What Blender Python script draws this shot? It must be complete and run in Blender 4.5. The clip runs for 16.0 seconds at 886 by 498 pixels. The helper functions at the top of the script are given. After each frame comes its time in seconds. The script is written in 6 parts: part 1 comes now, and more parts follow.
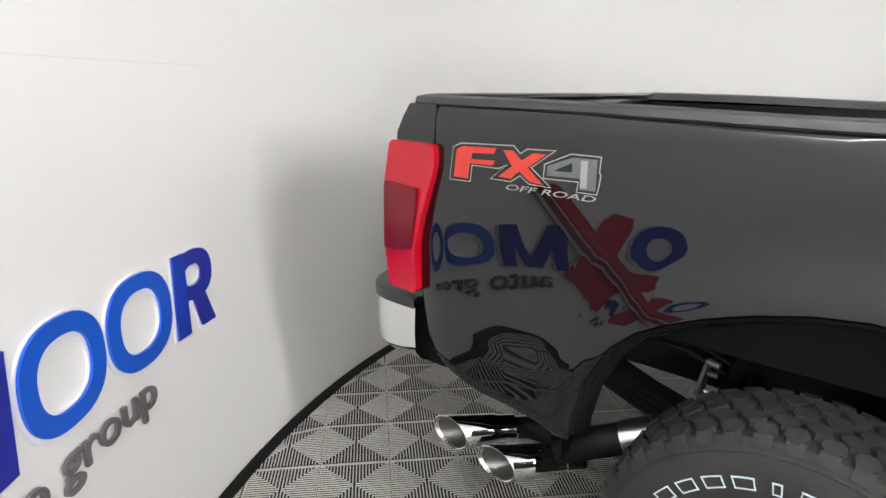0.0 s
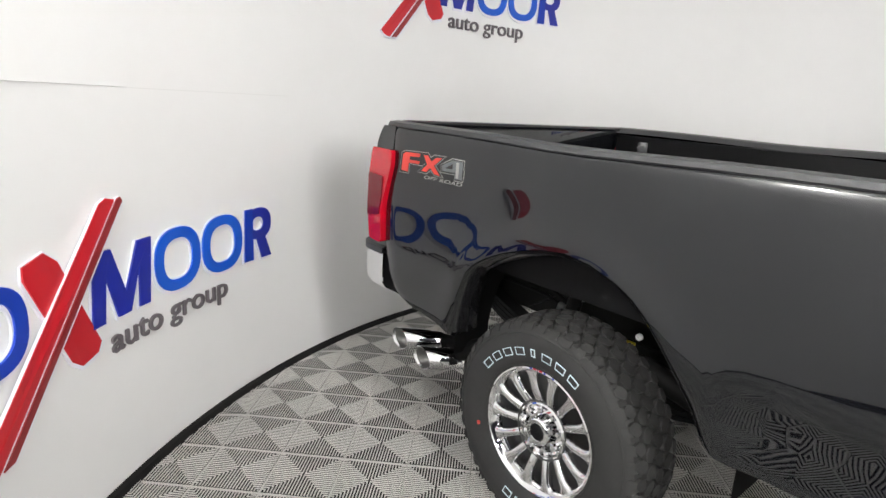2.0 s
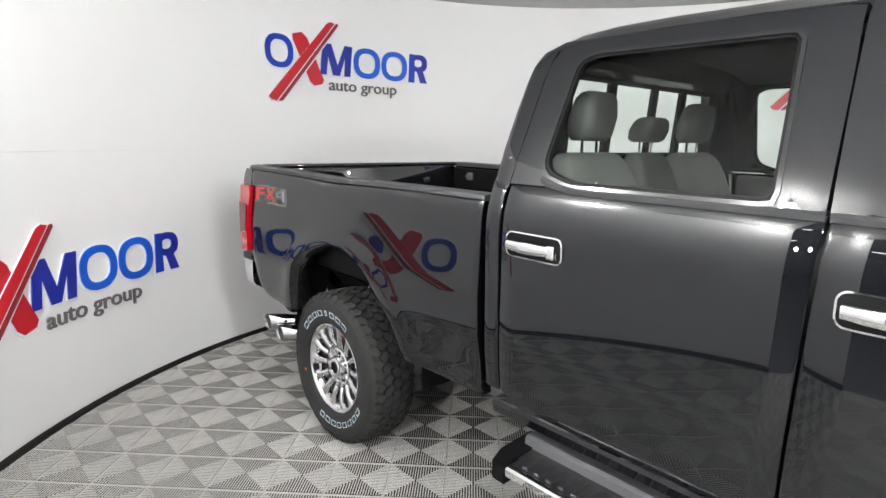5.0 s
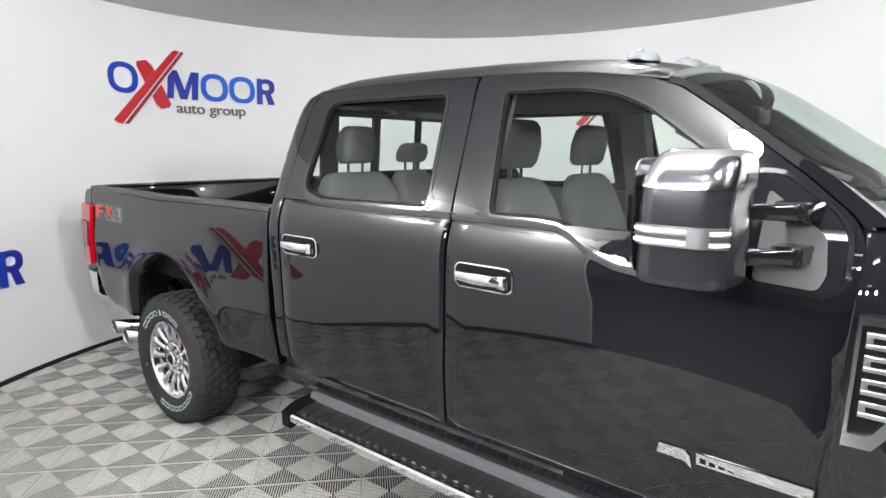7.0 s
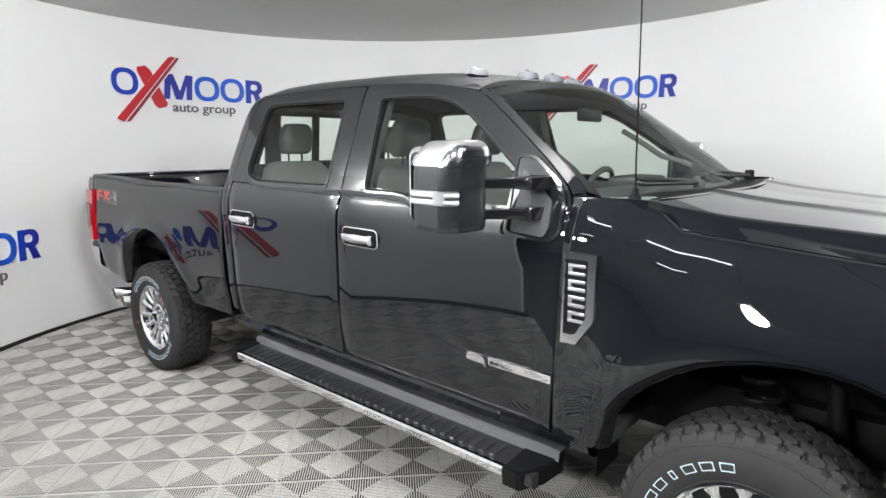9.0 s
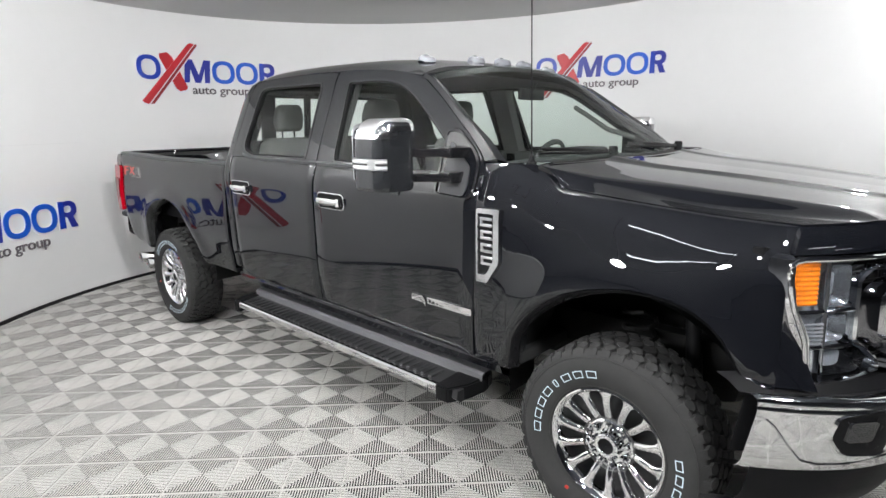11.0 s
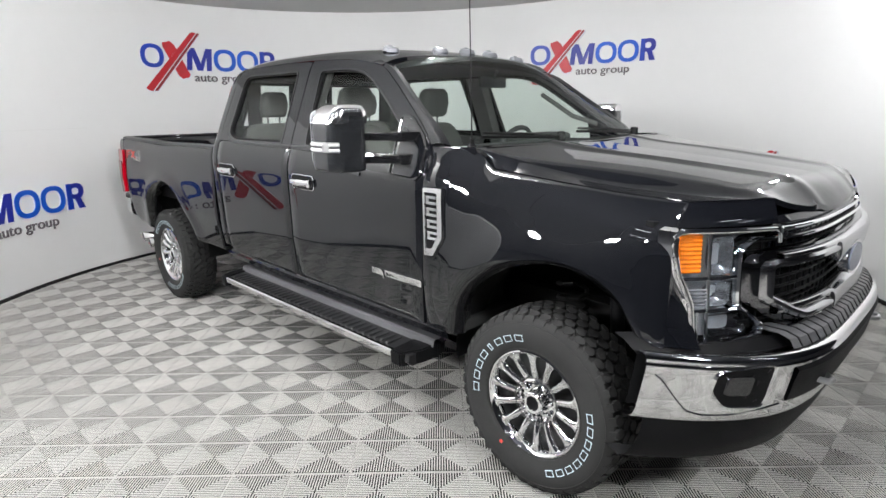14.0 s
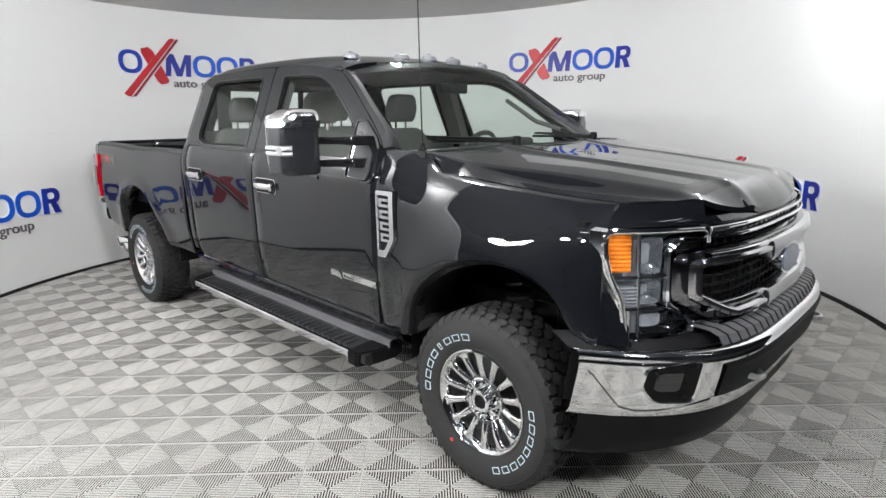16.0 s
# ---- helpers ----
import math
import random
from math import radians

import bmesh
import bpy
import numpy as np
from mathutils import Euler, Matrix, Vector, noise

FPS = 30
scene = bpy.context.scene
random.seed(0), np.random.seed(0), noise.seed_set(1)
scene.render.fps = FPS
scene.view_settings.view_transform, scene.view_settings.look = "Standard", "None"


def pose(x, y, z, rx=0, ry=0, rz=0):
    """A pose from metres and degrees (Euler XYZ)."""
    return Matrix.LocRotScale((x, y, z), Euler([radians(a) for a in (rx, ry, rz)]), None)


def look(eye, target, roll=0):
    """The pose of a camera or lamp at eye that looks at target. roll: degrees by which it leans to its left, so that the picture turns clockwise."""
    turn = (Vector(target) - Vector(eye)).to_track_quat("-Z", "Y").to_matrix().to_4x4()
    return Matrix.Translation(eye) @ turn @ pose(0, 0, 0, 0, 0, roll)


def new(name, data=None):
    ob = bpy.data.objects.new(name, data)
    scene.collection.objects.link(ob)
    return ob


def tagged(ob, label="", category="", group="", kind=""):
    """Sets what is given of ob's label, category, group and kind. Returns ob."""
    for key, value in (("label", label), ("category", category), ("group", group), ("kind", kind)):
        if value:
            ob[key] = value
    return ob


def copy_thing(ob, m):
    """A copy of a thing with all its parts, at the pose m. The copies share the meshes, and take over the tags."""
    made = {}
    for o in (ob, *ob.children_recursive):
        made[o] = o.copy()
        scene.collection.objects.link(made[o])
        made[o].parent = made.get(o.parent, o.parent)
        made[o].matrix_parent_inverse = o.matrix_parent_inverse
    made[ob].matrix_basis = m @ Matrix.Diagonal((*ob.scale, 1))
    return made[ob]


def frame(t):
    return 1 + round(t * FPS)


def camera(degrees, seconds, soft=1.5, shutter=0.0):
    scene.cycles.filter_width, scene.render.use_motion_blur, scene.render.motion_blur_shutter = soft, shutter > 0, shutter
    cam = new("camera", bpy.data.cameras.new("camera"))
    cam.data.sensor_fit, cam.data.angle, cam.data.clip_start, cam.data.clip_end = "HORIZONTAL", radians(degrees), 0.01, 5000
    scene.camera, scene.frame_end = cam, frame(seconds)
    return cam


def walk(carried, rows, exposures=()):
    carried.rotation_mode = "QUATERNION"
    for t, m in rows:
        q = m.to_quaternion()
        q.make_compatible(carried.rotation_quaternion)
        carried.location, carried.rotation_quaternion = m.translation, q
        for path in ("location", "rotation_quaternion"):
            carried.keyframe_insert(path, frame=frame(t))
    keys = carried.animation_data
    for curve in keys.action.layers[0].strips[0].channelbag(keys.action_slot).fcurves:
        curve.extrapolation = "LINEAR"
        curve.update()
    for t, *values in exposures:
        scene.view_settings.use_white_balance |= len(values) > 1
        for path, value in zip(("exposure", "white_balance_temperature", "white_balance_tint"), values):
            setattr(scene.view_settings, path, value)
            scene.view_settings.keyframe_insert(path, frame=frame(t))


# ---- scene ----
cam = camera(74.7, 16.0)
PATH = [
    (0, (-0.005, -2.202, 1.533), (-1.185, -0.681, 0.99), 0.6),
    (0.5, (0.278, -2.342, 1.523), (-1.028, -0.916, 1.012), 0.9),
    (1, (0.513, -2.4, 1.549), (-0.872, -1.043, 1.058), 2.4),
    (1.5, (0.839, -2.427, 1.562), (-0.585, -1.11, 1.075), 3.9),
    (2, (1.148, -2.523, 1.595), (-0.307, -1.239, 1.11), 3.3),
    (2.5, (1.357, -2.574, 1.628), (-0.114, -1.303, 1.158), 3.0),
    (3, (1.626, -2.571, 1.601), (0.197, -1.246, 1.151), 4.1),
    (3.2, (1.72, -2.525, 1.609), (0.27, -1.223, 1.16), 4.0),
    (5.3, (2.754, -2.578, 1.685), (1.314, -1.234, 1.339), 0.6),
    (5.5, (2.844, -2.573, 1.692), (1.421, -1.209, 1.355), 0.6),
    (6, (3.03, -2.594, 1.707), (1.729, -1.108, 1.394), 0.7),
    (6.5, (3.299, -2.668, 1.709), (2.087, -1.107, 1.398), 0.5),
    (7, (3.516, -2.702, 1.752), (2.311, -1.14, 1.42), -0.0),
    (7.5, (3.786, -2.649, 1.744), (2.536, -1.121, 1.425), 0.0),
    (8, (4.011, -2.663, 1.754), (2.74, -1.147, 1.458), -1.0),
    (8.5, (4.255, -2.784, 1.728), (2.987, -1.273, 1.398), -1.1),
    (9, (4.462, -2.872, 1.74), (3.204, -1.357, 1.389), -0.2),
    (9.2, (4.548, -2.876, 1.771), (3.282, -1.374, 1.395), 0.1),
    (11.3, (5.179, -3.028, 1.731), (3.848, -1.598, 1.302), -1.0),
    (11.5, (5.213, -3.04, 1.736), (3.886, -1.607, 1.301), -1.1),
    (12, (5.315, -3.002, 1.75), (3.975, -1.585, 1.307), -0.5),
    (12.5, (5.415, -2.962, 1.746), (4.046, -1.574, 1.297), -0.2),
    (13, (5.491, -2.963, 1.748), (4.112, -1.591, 1.284), -0.2),
    (13.5, (5.537, -2.933, 1.726), (4.162, -1.555, 1.265), -0.4),
    (14, (5.536, -2.96, 1.726), (4.171, -1.575, 1.261), -0.8),
    (14.5, (5.569, -2.944, 1.732), (4.213, -1.545, 1.283), 0.1),
    (15, (5.629, -2.903, 1.723), (4.256, -1.521, 1.271), -0.2),
    (15.5, (5.685, -2.883, 1.717), (4.314, -1.498, 1.269), -0.5),
    (16, (5.725, -2.86, 1.713), (4.372, -1.455, 1.269), -0.7),
]
EXPOSURES = [(0, 0.24, 6620, 10), (3, 0.15, 6560, 10), (5.5, 0.13, 6420, 10), (7, 0.18, 6360, 10), (9, 0.08, 6360, 10), (11.5, -0.03, 6360, 10), (16, -0.10, 6360, 10)]
walk(cam, [(t, look(eye, target, roll)) for t, eye, target, roll in PATH], EXPOSURES)
LAMP = 325.0

# ---- light ----
world = bpy.data.worlds.new("world")
scene.world = world
world.use_nodes = True
world.node_tree.nodes["Background"].inputs["Color"].default_value = (0.6, 0.65, 0.7, 1)
world.node_tree.nodes["Background"].inputs["Strength"].default_value = 0.02


# ---- materials ----
def mat(name, base, rough=0.5, metal=0.0, coat=0.0, vary=0.0, scale=6.0, fine=0.0, fine_scale=120.0, bump=0.0, bump_scale=200.0, spec=0.5, rough_vary=0.0, emit=None, power=0.0, per_object=0.0, coat_ior=1.5):
    m = bpy.data.materials.new(name)
    m.use_nodes = True
    nt = m.node_tree
    b = nt.nodes["Principled BSDF"]
    b.inputs["Base Color"].default_value = (*base, 1)
    b.inputs["Roughness"].default_value = rough
    b.inputs["Metallic"].default_value = metal
    b.inputs["Coat Weight"].default_value = coat
    b.inputs["Coat Roughness"].default_value = 0.015
    b.inputs["Coat IOR"].default_value = coat_ior
    b.inputs["Specular IOR Level"].default_value = spec
    if emit:
        b.inputs["Emission Color"].default_value = (*emit, 1)
        b.inputs["Emission Strength"].default_value = power
    co = nt.nodes.new("ShaderNodeTexCoord")
    if vary or fine or per_object:
        big = nt.nodes.new("ShaderNodeTexNoise")
        big.inputs["Scale"].default_value = scale
        big.inputs["Detail"].default_value = 4
        small = nt.nodes.new("ShaderNodeTexNoise")
        small.inputs["Scale"].default_value = fine_scale
        nt.links.new(co.outputs["Object"], big.inputs["Vector"])
        nt.links.new(co.outputs["Object"], small.inputs["Vector"])
        a = nt.nodes.new("ShaderNodeMath")
        a.operation = "MULTIPLY_ADD"
        nt.links.new(big.outputs["Fac"], a.inputs[0])
        a.inputs[1].default_value = 2 * vary
        a.inputs[2].default_value = 1 - vary
        c = nt.nodes.new("ShaderNodeMath")
        c.operation = "MULTIPLY_ADD"
        nt.links.new(small.outputs["Fac"], c.inputs[0])
        c.inputs[1].default_value = 2 * fine
        nt.links.new(a.outputs[0], c.inputs[2])
        last = c
        if per_object:
            info = nt.nodes.new("ShaderNodeObjectInfo")
            d = nt.nodes.new("ShaderNodeMath")
            d.operation = "MULTIPLY_ADD"
            nt.links.new(info.outputs["Random"], d.inputs[0])
            d.inputs[1].default_value = per_object
            nt.links.new(c.outputs[0], d.inputs[2])
            last = d
        mix = nt.nodes.new("ShaderNodeVectorMath")
        mix.operation = "SCALE"
        mix.inputs[0].default_value = base
        nt.links.new(last.outputs[0], mix.inputs["Scale"])
        nt.links.new(mix.outputs[0], b.inputs["Base Color"])
        if rough_vary:
            r = nt.nodes.new("ShaderNodeMath")
            r.operation = "MULTIPLY_ADD"
            nt.links.new(big.outputs["Fac"], r.inputs[0])
            r.inputs[1].default_value = 2 * rough_vary
            r.inputs[2].default_value = rough - rough_vary
            nt.links.new(r.outputs[0], b.inputs["Roughness"])
    if bump:
        n = nt.nodes.new("ShaderNodeTexNoise")
        n.inputs["Scale"].default_value = bump_scale
        n.inputs["Detail"].default_value = 3
        nt.links.new(co.outputs["Object"], n.inputs["Vector"])
        bp = nt.nodes.new("ShaderNodeBump")
        bp.inputs["Strength"].default_value = bump
        bp.inputs["Distance"].default_value = 0.002
        nt.links.new(n.outputs["Fac"], bp.inputs["Height"])
        nt.links.new(bp.outputs["Normal"], b.inputs["Normal"])
    return m


def glass(name, tint, ior=1.5):
    m = bpy.data.materials.new(name)
    m.use_nodes = True
    nt = m.node_tree
    nt.nodes.remove(nt.nodes["Principled BSDF"])
    out = nt.nodes["Material Output"]
    t = nt.nodes.new("ShaderNodeBsdfTransparent")
    t.inputs["Color"].default_value = (*tint, 1)
    g = nt.nodes.new("ShaderNodeBsdfGlossy")
    g.inputs["Roughness"].default_value = 0.0
    lw = nt.nodes.new("ShaderNodeLayerWeight")
    lw.inputs["Blend"].default_value = 0.5
    pw = nt.nodes.new("ShaderNodeMath")
    pw.operation = "POWER"
    nt.links.new(lw.outputs["Facing"], pw.inputs[0])
    pw.inputs[1].default_value = 4.0
    f = nt.nodes.new("ShaderNodeMath")
    f.operation = "MULTIPLY_ADD"
    nt.links.new(pw.outputs[0], f.inputs[0])
    f.inputs[1].default_value = 0.40
    f.inputs[2].default_value = 0.5 * ((ior - 1) / (ior + 1)) ** 2
    mx = nt.nodes.new("ShaderNodeMixShader")
    nt.links.new(f.outputs[0], mx.inputs[0])
    nt.links.new(t.outputs[0], mx.inputs[1])
    nt.links.new(g.outputs[0], mx.inputs[2])
    nt.links.new(mx.outputs[0], out.inputs["Surface"])
    return m


M_WALL = mat("white_wall_paint", (0.82, 0.82, 0.815), rough=0.55, vary=0.025, scale=0.9, fine=0.012, fine_scale=9, bump=0.05, bump_scale=60)
M_CEIL = mat("grey_ceiling_paint", (0.60, 0.60, 0.59), rough=0.8, vary=0.03, scale=1.2)
M_RIM_STRIP = mat("black_edging", (0.012, 0.011, 0.011), rough=0.75, vary=0.4, scale=14, spec=0.15)
M_TILE = mat("grey_plastic_tile", (0.455, 0.447, 0.421), rough=0.55, spec=0.22, vary=0.20, scale=2.2, fine=0.15, fine_scale=22, per_object=0.06, bump=0.08, bump_scale=300)
M_UNDER = mat("dark_subfloor", (0.012, 0.012, 0.012), rough=0.9, vary=0.3, scale=8)
# workshop colours lowered so the truck's paint reflects a dim room
M_CONCRETE = mat("dimmed_concrete", (0.020, 0.0205, 0.022), rough=0.5, vary=0.25, scale=1.4, fine=0.1)
M_SHOP = mat("dimmed_shop_paint", (0.030, 0.032, 0.040), rough=0.8, vary=0.2, scale=0.7)
M_LAMP = mat("lamp_diffuser", (0.9, 0.9, 0.9), rough=0.6, emit=(1.0, 0.993, 0.985), power=LAMP)
M_TUBE = mat("shop_tube", (0.9, 0.9, 0.9), rough=0.6, emit=(0.9, 0.95, 1.0), power=30.0)
M_METAL_TRIM = mat("white_lamp_trim", (0.8, 0.8, 0.8), rough=0.4)
M_SIGN_EDGE = mat("sign_white_edge", (0.80, 0.80, 0.86), rough=0.5)
M_SIGN_BLUE = mat("sign_blue", (0.004, 0.040, 0.40), rough=0.35, vary=0.08, scale=3)
M_SIGN_SKY = mat("sign_light_blue", (0.005, 0.095, 0.58), rough=0.35, vary=0.08, scale=3)
M_SIGN_NAVY = mat("sign_deep_blue", (0.012, 0.022, 0.30), rough=0.35, vary=0.08, scale=3)
M_SIGN_RED = mat("sign_red", (0.52, 0.012, 0.022), rough=0.35, vary=0.06, scale=3)
M_SIGN_DARKRED = mat("sign_dark_red", (0.26, 0.018, 0.022), rough=0.35, vary=0.06, scale=3)
M_SIGN_GREY = mat("sign_grey", (0.13, 0.115, 0.125), rough=0.45)


# ---- mesh helpers ----
def part(name, bm, material, parent=None, label="", sharp=32, smooth=True):
    """Links a bmesh as one mesh object under a thing or a part."""
    bmesh.ops.recalc_face_normals(bm, faces=bm.faces)
    me = bpy.data.meshes.new(name)
    bm.to_mesh(me)
    bm.free()
    mats = material if isinstance(material, (list, tuple)) else [material]
    for m in mats:
        me.materials.append(m)
    if smooth:
        me.shade_smooth()
        me.set_sharp_from_angle(angle=radians(sharp))
    ob = new(name, me)
    if parent:
        ob.parent = parent
    if label:
        tagged(ob, label)
    return ob


def box(bm, x0, x1, y0, y1, z0, z1, r=0.0, seg=2, m=None):
    g = bmesh.ops.create_cube(bm, size=1)["verts"]
    for v in g:
        v.co = Vector((x0 + (v.co.x + 0.5) * (x1 - x0), y0 + (v.co.y + 0.5) * (y1 - y0), z0 + (v.co.z + 0.5) * (z1 - z0)))
    if r:
        edges = {e for v in g for e in v.link_edges}
        out = bmesh.ops.bevel(bm, geom=list(edges), offset=r, segments=seg, profile=0.5, affect="EDGES")
        g = list({v for f in out["faces"] for v in f.verts})
    if m:
        bmesh.ops.transform(bm, matrix=m, verts=g)
    return g


def grid(bm, rows, closed=False, flip=False):
    """Quads over rows of points; closed: each row runs round."""
    vs = [[bm.verts.new(p) for p in row] for row in rows]
    n = len(vs[0])
    for a, b in zip(vs, vs[1:]):
        for j in range(n if closed else n - 1):
            k = (j + 1) % n
            bm.faces.new((a[j], a[k], b[k], b[j]))
    return vs


def cap(bm, ring):
    bm.faces.new(ring)


def prism(bm, pts, put, a, b):
    """A polygon pushed from depth a to depth b; put(p, q, d) gives the place."""
    lo = [bm.verts.new(put(p, q, a)) for p, q in pts]
    hi = [bm.verts.new(put(p, q, b)) for p, q in pts]
    n = len(pts)
    bm.faces.new(lo)
    bm.faces.new(hi[::-1])
    for i in range(n):
        j = (i + 1) % n
        bm.faces.new((lo[i], hi[i], hi[j], lo[j]))


def lathe(bm, profile, n, centre=(0, 0, 0), axis="Y"):
    rows = []
    for i in range(n):
        a = 2 * math.pi * i / n
        row = []
        for r, d in profile:
            p = (r * math.cos(a), d, r * math.sin(a)) if axis == "Y" else (r * math.cos(a), r * math.sin(a), d) if axis == "Z" else (d, r * math.cos(a), r * math.sin(a))
            row.append(Vector(p) + Vector(centre))
        rows.append(row)
    vs = [[bm.verts.new(p) for p in row] for row in rows]
    for i in range(n):
        a, b = vs[i], vs[(i + 1) % n]
        for j in range(len(a) - 1):
            bm.faces.new((a[j], a[j + 1], b[j + 1], b[j]))
    return vs


def tube(bm, path, r, n=10, caps=True):
    path = [Vector(p) for p in path]
    rings = []
    for i, p in enumerate(path):
        d = (path[min(i + 1, len(path) - 1)] - path[max(i - 1, 0)]).normalized()
        side = d.cross(Vector((0, 0, 1)))
        if side.length < 0.05:
            side = d.cross(Vector((0, 1, 0)))
        side.normalize()
        up = side.cross(d)
        rr = r[i] if isinstance(r, (list, tuple)) else r
        rings.append([bm.verts.new(p + rr * (math.cos(2 * math.pi * k / n) * side + math.sin(2 * math.pi * k / n) * up)) for k in range(n)])
    for a, b in zip(rings, rings[1:]):
        for k in range(n):
            bm.faces.new((a[k], a[(k + 1) % n], b[(k + 1) % n], b[k]))
    if caps:
        bm.faces.new(rings[0])
        bm.faces.new(rings[-1][::-1])
    return rings


def rounded(w, h, r, n=4, cx=0.0, cy=0.0):
    """A rounded rectangle's outline."""
    out = []
    for sx, sy, a0 in ((1, 1, 0), (-1, 1, 90), (-1, -1, 180), (1, -1, 270)):
        for k in range(n + 1):
            a = radians(a0 + 90 * k / n)
            out.append((cx + sx * (w / 2 - r) + r * math.cos(a), cy + sy * (h / 2 - r) + r * math.sin(a)))
    return out


def letters(text, size, extrude, offset=0.0):
    """The built-in font's letters, each as its own list of points and faces."""
    cu = bpy.data.curves.new("letters", "FONT")
    cu.body = text
    cu.size = size
    cu.extrude = extrude
    cu.offset = offset
    tmp = bpy.data.objects.new("letters", cu)
    scene.collection.objects.link(tmp)
    bpy.context.view_layer.update()
    me = bpy.data.meshes.new_from_object(tmp.evaluated_get(bpy.context.evaluated_depsgraph_get()))
    bpy.data.objects.remove(tmp)
    bm = bmesh.new()
    bm.from_mesh(me)
    bmesh.ops.remove_doubles(bm, verts=bm.verts, dist=1e-5)
    bm.verts.index_update()
    seen, out = set(), []
    for v in bm.verts:
        if v in seen:
            continue
        heap, group = [v], []
        seen.add(v)
        while heap:
            a = heap.pop()
            group.append(a)
            for e in a.link_edges:
                b = e.other_vert(a)
                if b not in seen:
                    seen.add(b)
                    heap.append(b)
        number = {a: i for i, a in enumerate(group)}
        faces = {f for a in group for f in a.link_faces}
        out.append(([a.co.copy() for a in group], [[number[a] for a in f.verts] for f in faces]))
    bm.free()
    return out, max(p.x for g in out for p in g[0])


def letter(points, faces, material, parent):
    me = bpy.data.meshes.new("letter")
    me.from_pydata([tuple(p) for p in points], [], faces)
    me.materials.append(material)
    ob = new("letter", me)
    ob.parent = parent
    return ob


# ---- the round photo booth ----
CX, CY, RAD = 1.815, 0.612, 4.075
OPEN0, OPEN1 = 268.0, 366.0  # the booth stands open between these angles


CHORD, CUT = Vector((-0.731, 0.682, 0.0)), -3.58  # the open side's line


def top_z(x, y):
    """The ceiling rises a little towards the back of the booth."""
    return 3.075 + 0.023 * (x + 2.25) + 0.0207 * (y - 0.4)


def on_wall(angle, z, inward=0.0):
    a = radians(angle)
    return Vector((CX + (RAD - inward) * math.cos(a), CY + (RAD - inward) * math.sin(a), z))


bm = bmesh.new()
steps = 120
first, last = OPEN1 - 360.0, OPEN0
rows = []
for i in range(steps + 1):
    a = first + (last - first) * i / steps
    p = on_wall(a, 0)
    rows.append([on_wall(a, z, d) for z, d in ((-0.03, 0), (top_z(p.x, p.y), 0), (top_z(p.x, p.y), -0.04), (-0.03, -0.04))])
vs = grid(bm, rows, closed=True)
cap(bm, vs[0])
cap(bm, vs[-1][::-1])
wall = part("wall_round", bm, M_WALL)
tagged(wall, "curved white painted wall of the photo booth, faintly marked", "wall", kind="structure")

bm = bmesh.new()
rows = []
for i in range(97):
    a = 360.0 * i / 96
    rows.append([on_wall(a, 0.004, d) for d in (RAD - 0.02, 2.0, 0.6, -0.13)] + [on_wall(a, 0.1, -0.13)])
    for p in rows[-1]:
        p.z += top_z(p.x, p.y)
grid(bm, rows)
# it stops along the chord between the wall's two ends
bmesh.ops.bisect_plane(bm, geom=list(bm.verts) + list(bm.edges) + list(bm.faces), plane_co=CHORD * CUT, plane_no=CHORD, clear_inner=True)
ceiling = part("ceiling", bm, M_CEIL)
tagged(ceiling, "flat grey ceiling over the round booth", "ceiling", kind="structure")

bm = bmesh.new()
rows = []
for i in range(145):
    a = OPEN1 - 361.0 + (OPEN0 + 1.0 - OPEN1 + 361.0) * i / 144
    rows.append([on_wall(a, z, d) for z, d in ((-0.026, 0.045), (0.006, 0.04), (0.020, 0.028), (0.024, 0.003), (-0.026, 0.003))])
grid(bm, rows)
tagged(part("baseboard", bm, M_RIM_STRIP), "black rubber edging strip round the tiled floor", "edging", kind="structure")

bm = bmesh.new()
rows = [[on_wall(360.0 * i / 72, -0.0265, d) for d in (RAD - 0.01, 1.5, 0.0)] for i in range(73)]
grid(bm, rows)
floor = part("floor", bm, M_UNDER)
tagged(floor, "grey ribbed interlocking plastic tiles laid diagonally", "floor", kind="structure")

# the unseen workshop outside the booth's opening; its dimness is put into near-black colours
bm = bmesh.new()
vs = [bm.verts.new(p) for p in ((-9, -13, -0.03), (17, -13, -0.03), (17, 11, -0.03), (-9, 11, -0.03))]
bm.faces.new(vs)
tagged(part("ground", bm, M_CONCRETE), "unseen workshop floor, darkened for dim reflections", "floor", kind="structure")
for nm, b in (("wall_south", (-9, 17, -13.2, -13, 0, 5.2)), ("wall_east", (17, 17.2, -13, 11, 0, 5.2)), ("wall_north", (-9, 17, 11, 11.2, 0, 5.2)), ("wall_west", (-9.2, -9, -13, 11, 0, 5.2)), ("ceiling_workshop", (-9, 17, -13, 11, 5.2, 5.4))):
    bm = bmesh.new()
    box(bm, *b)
    tagged(part(nm, bm, M_SHOP, smooth=False), "unseen darkened workshop " + ("ceiling" if "ceil" in nm else "wall"), "ceiling" if "ceil" in nm else "wall", kind="structure")


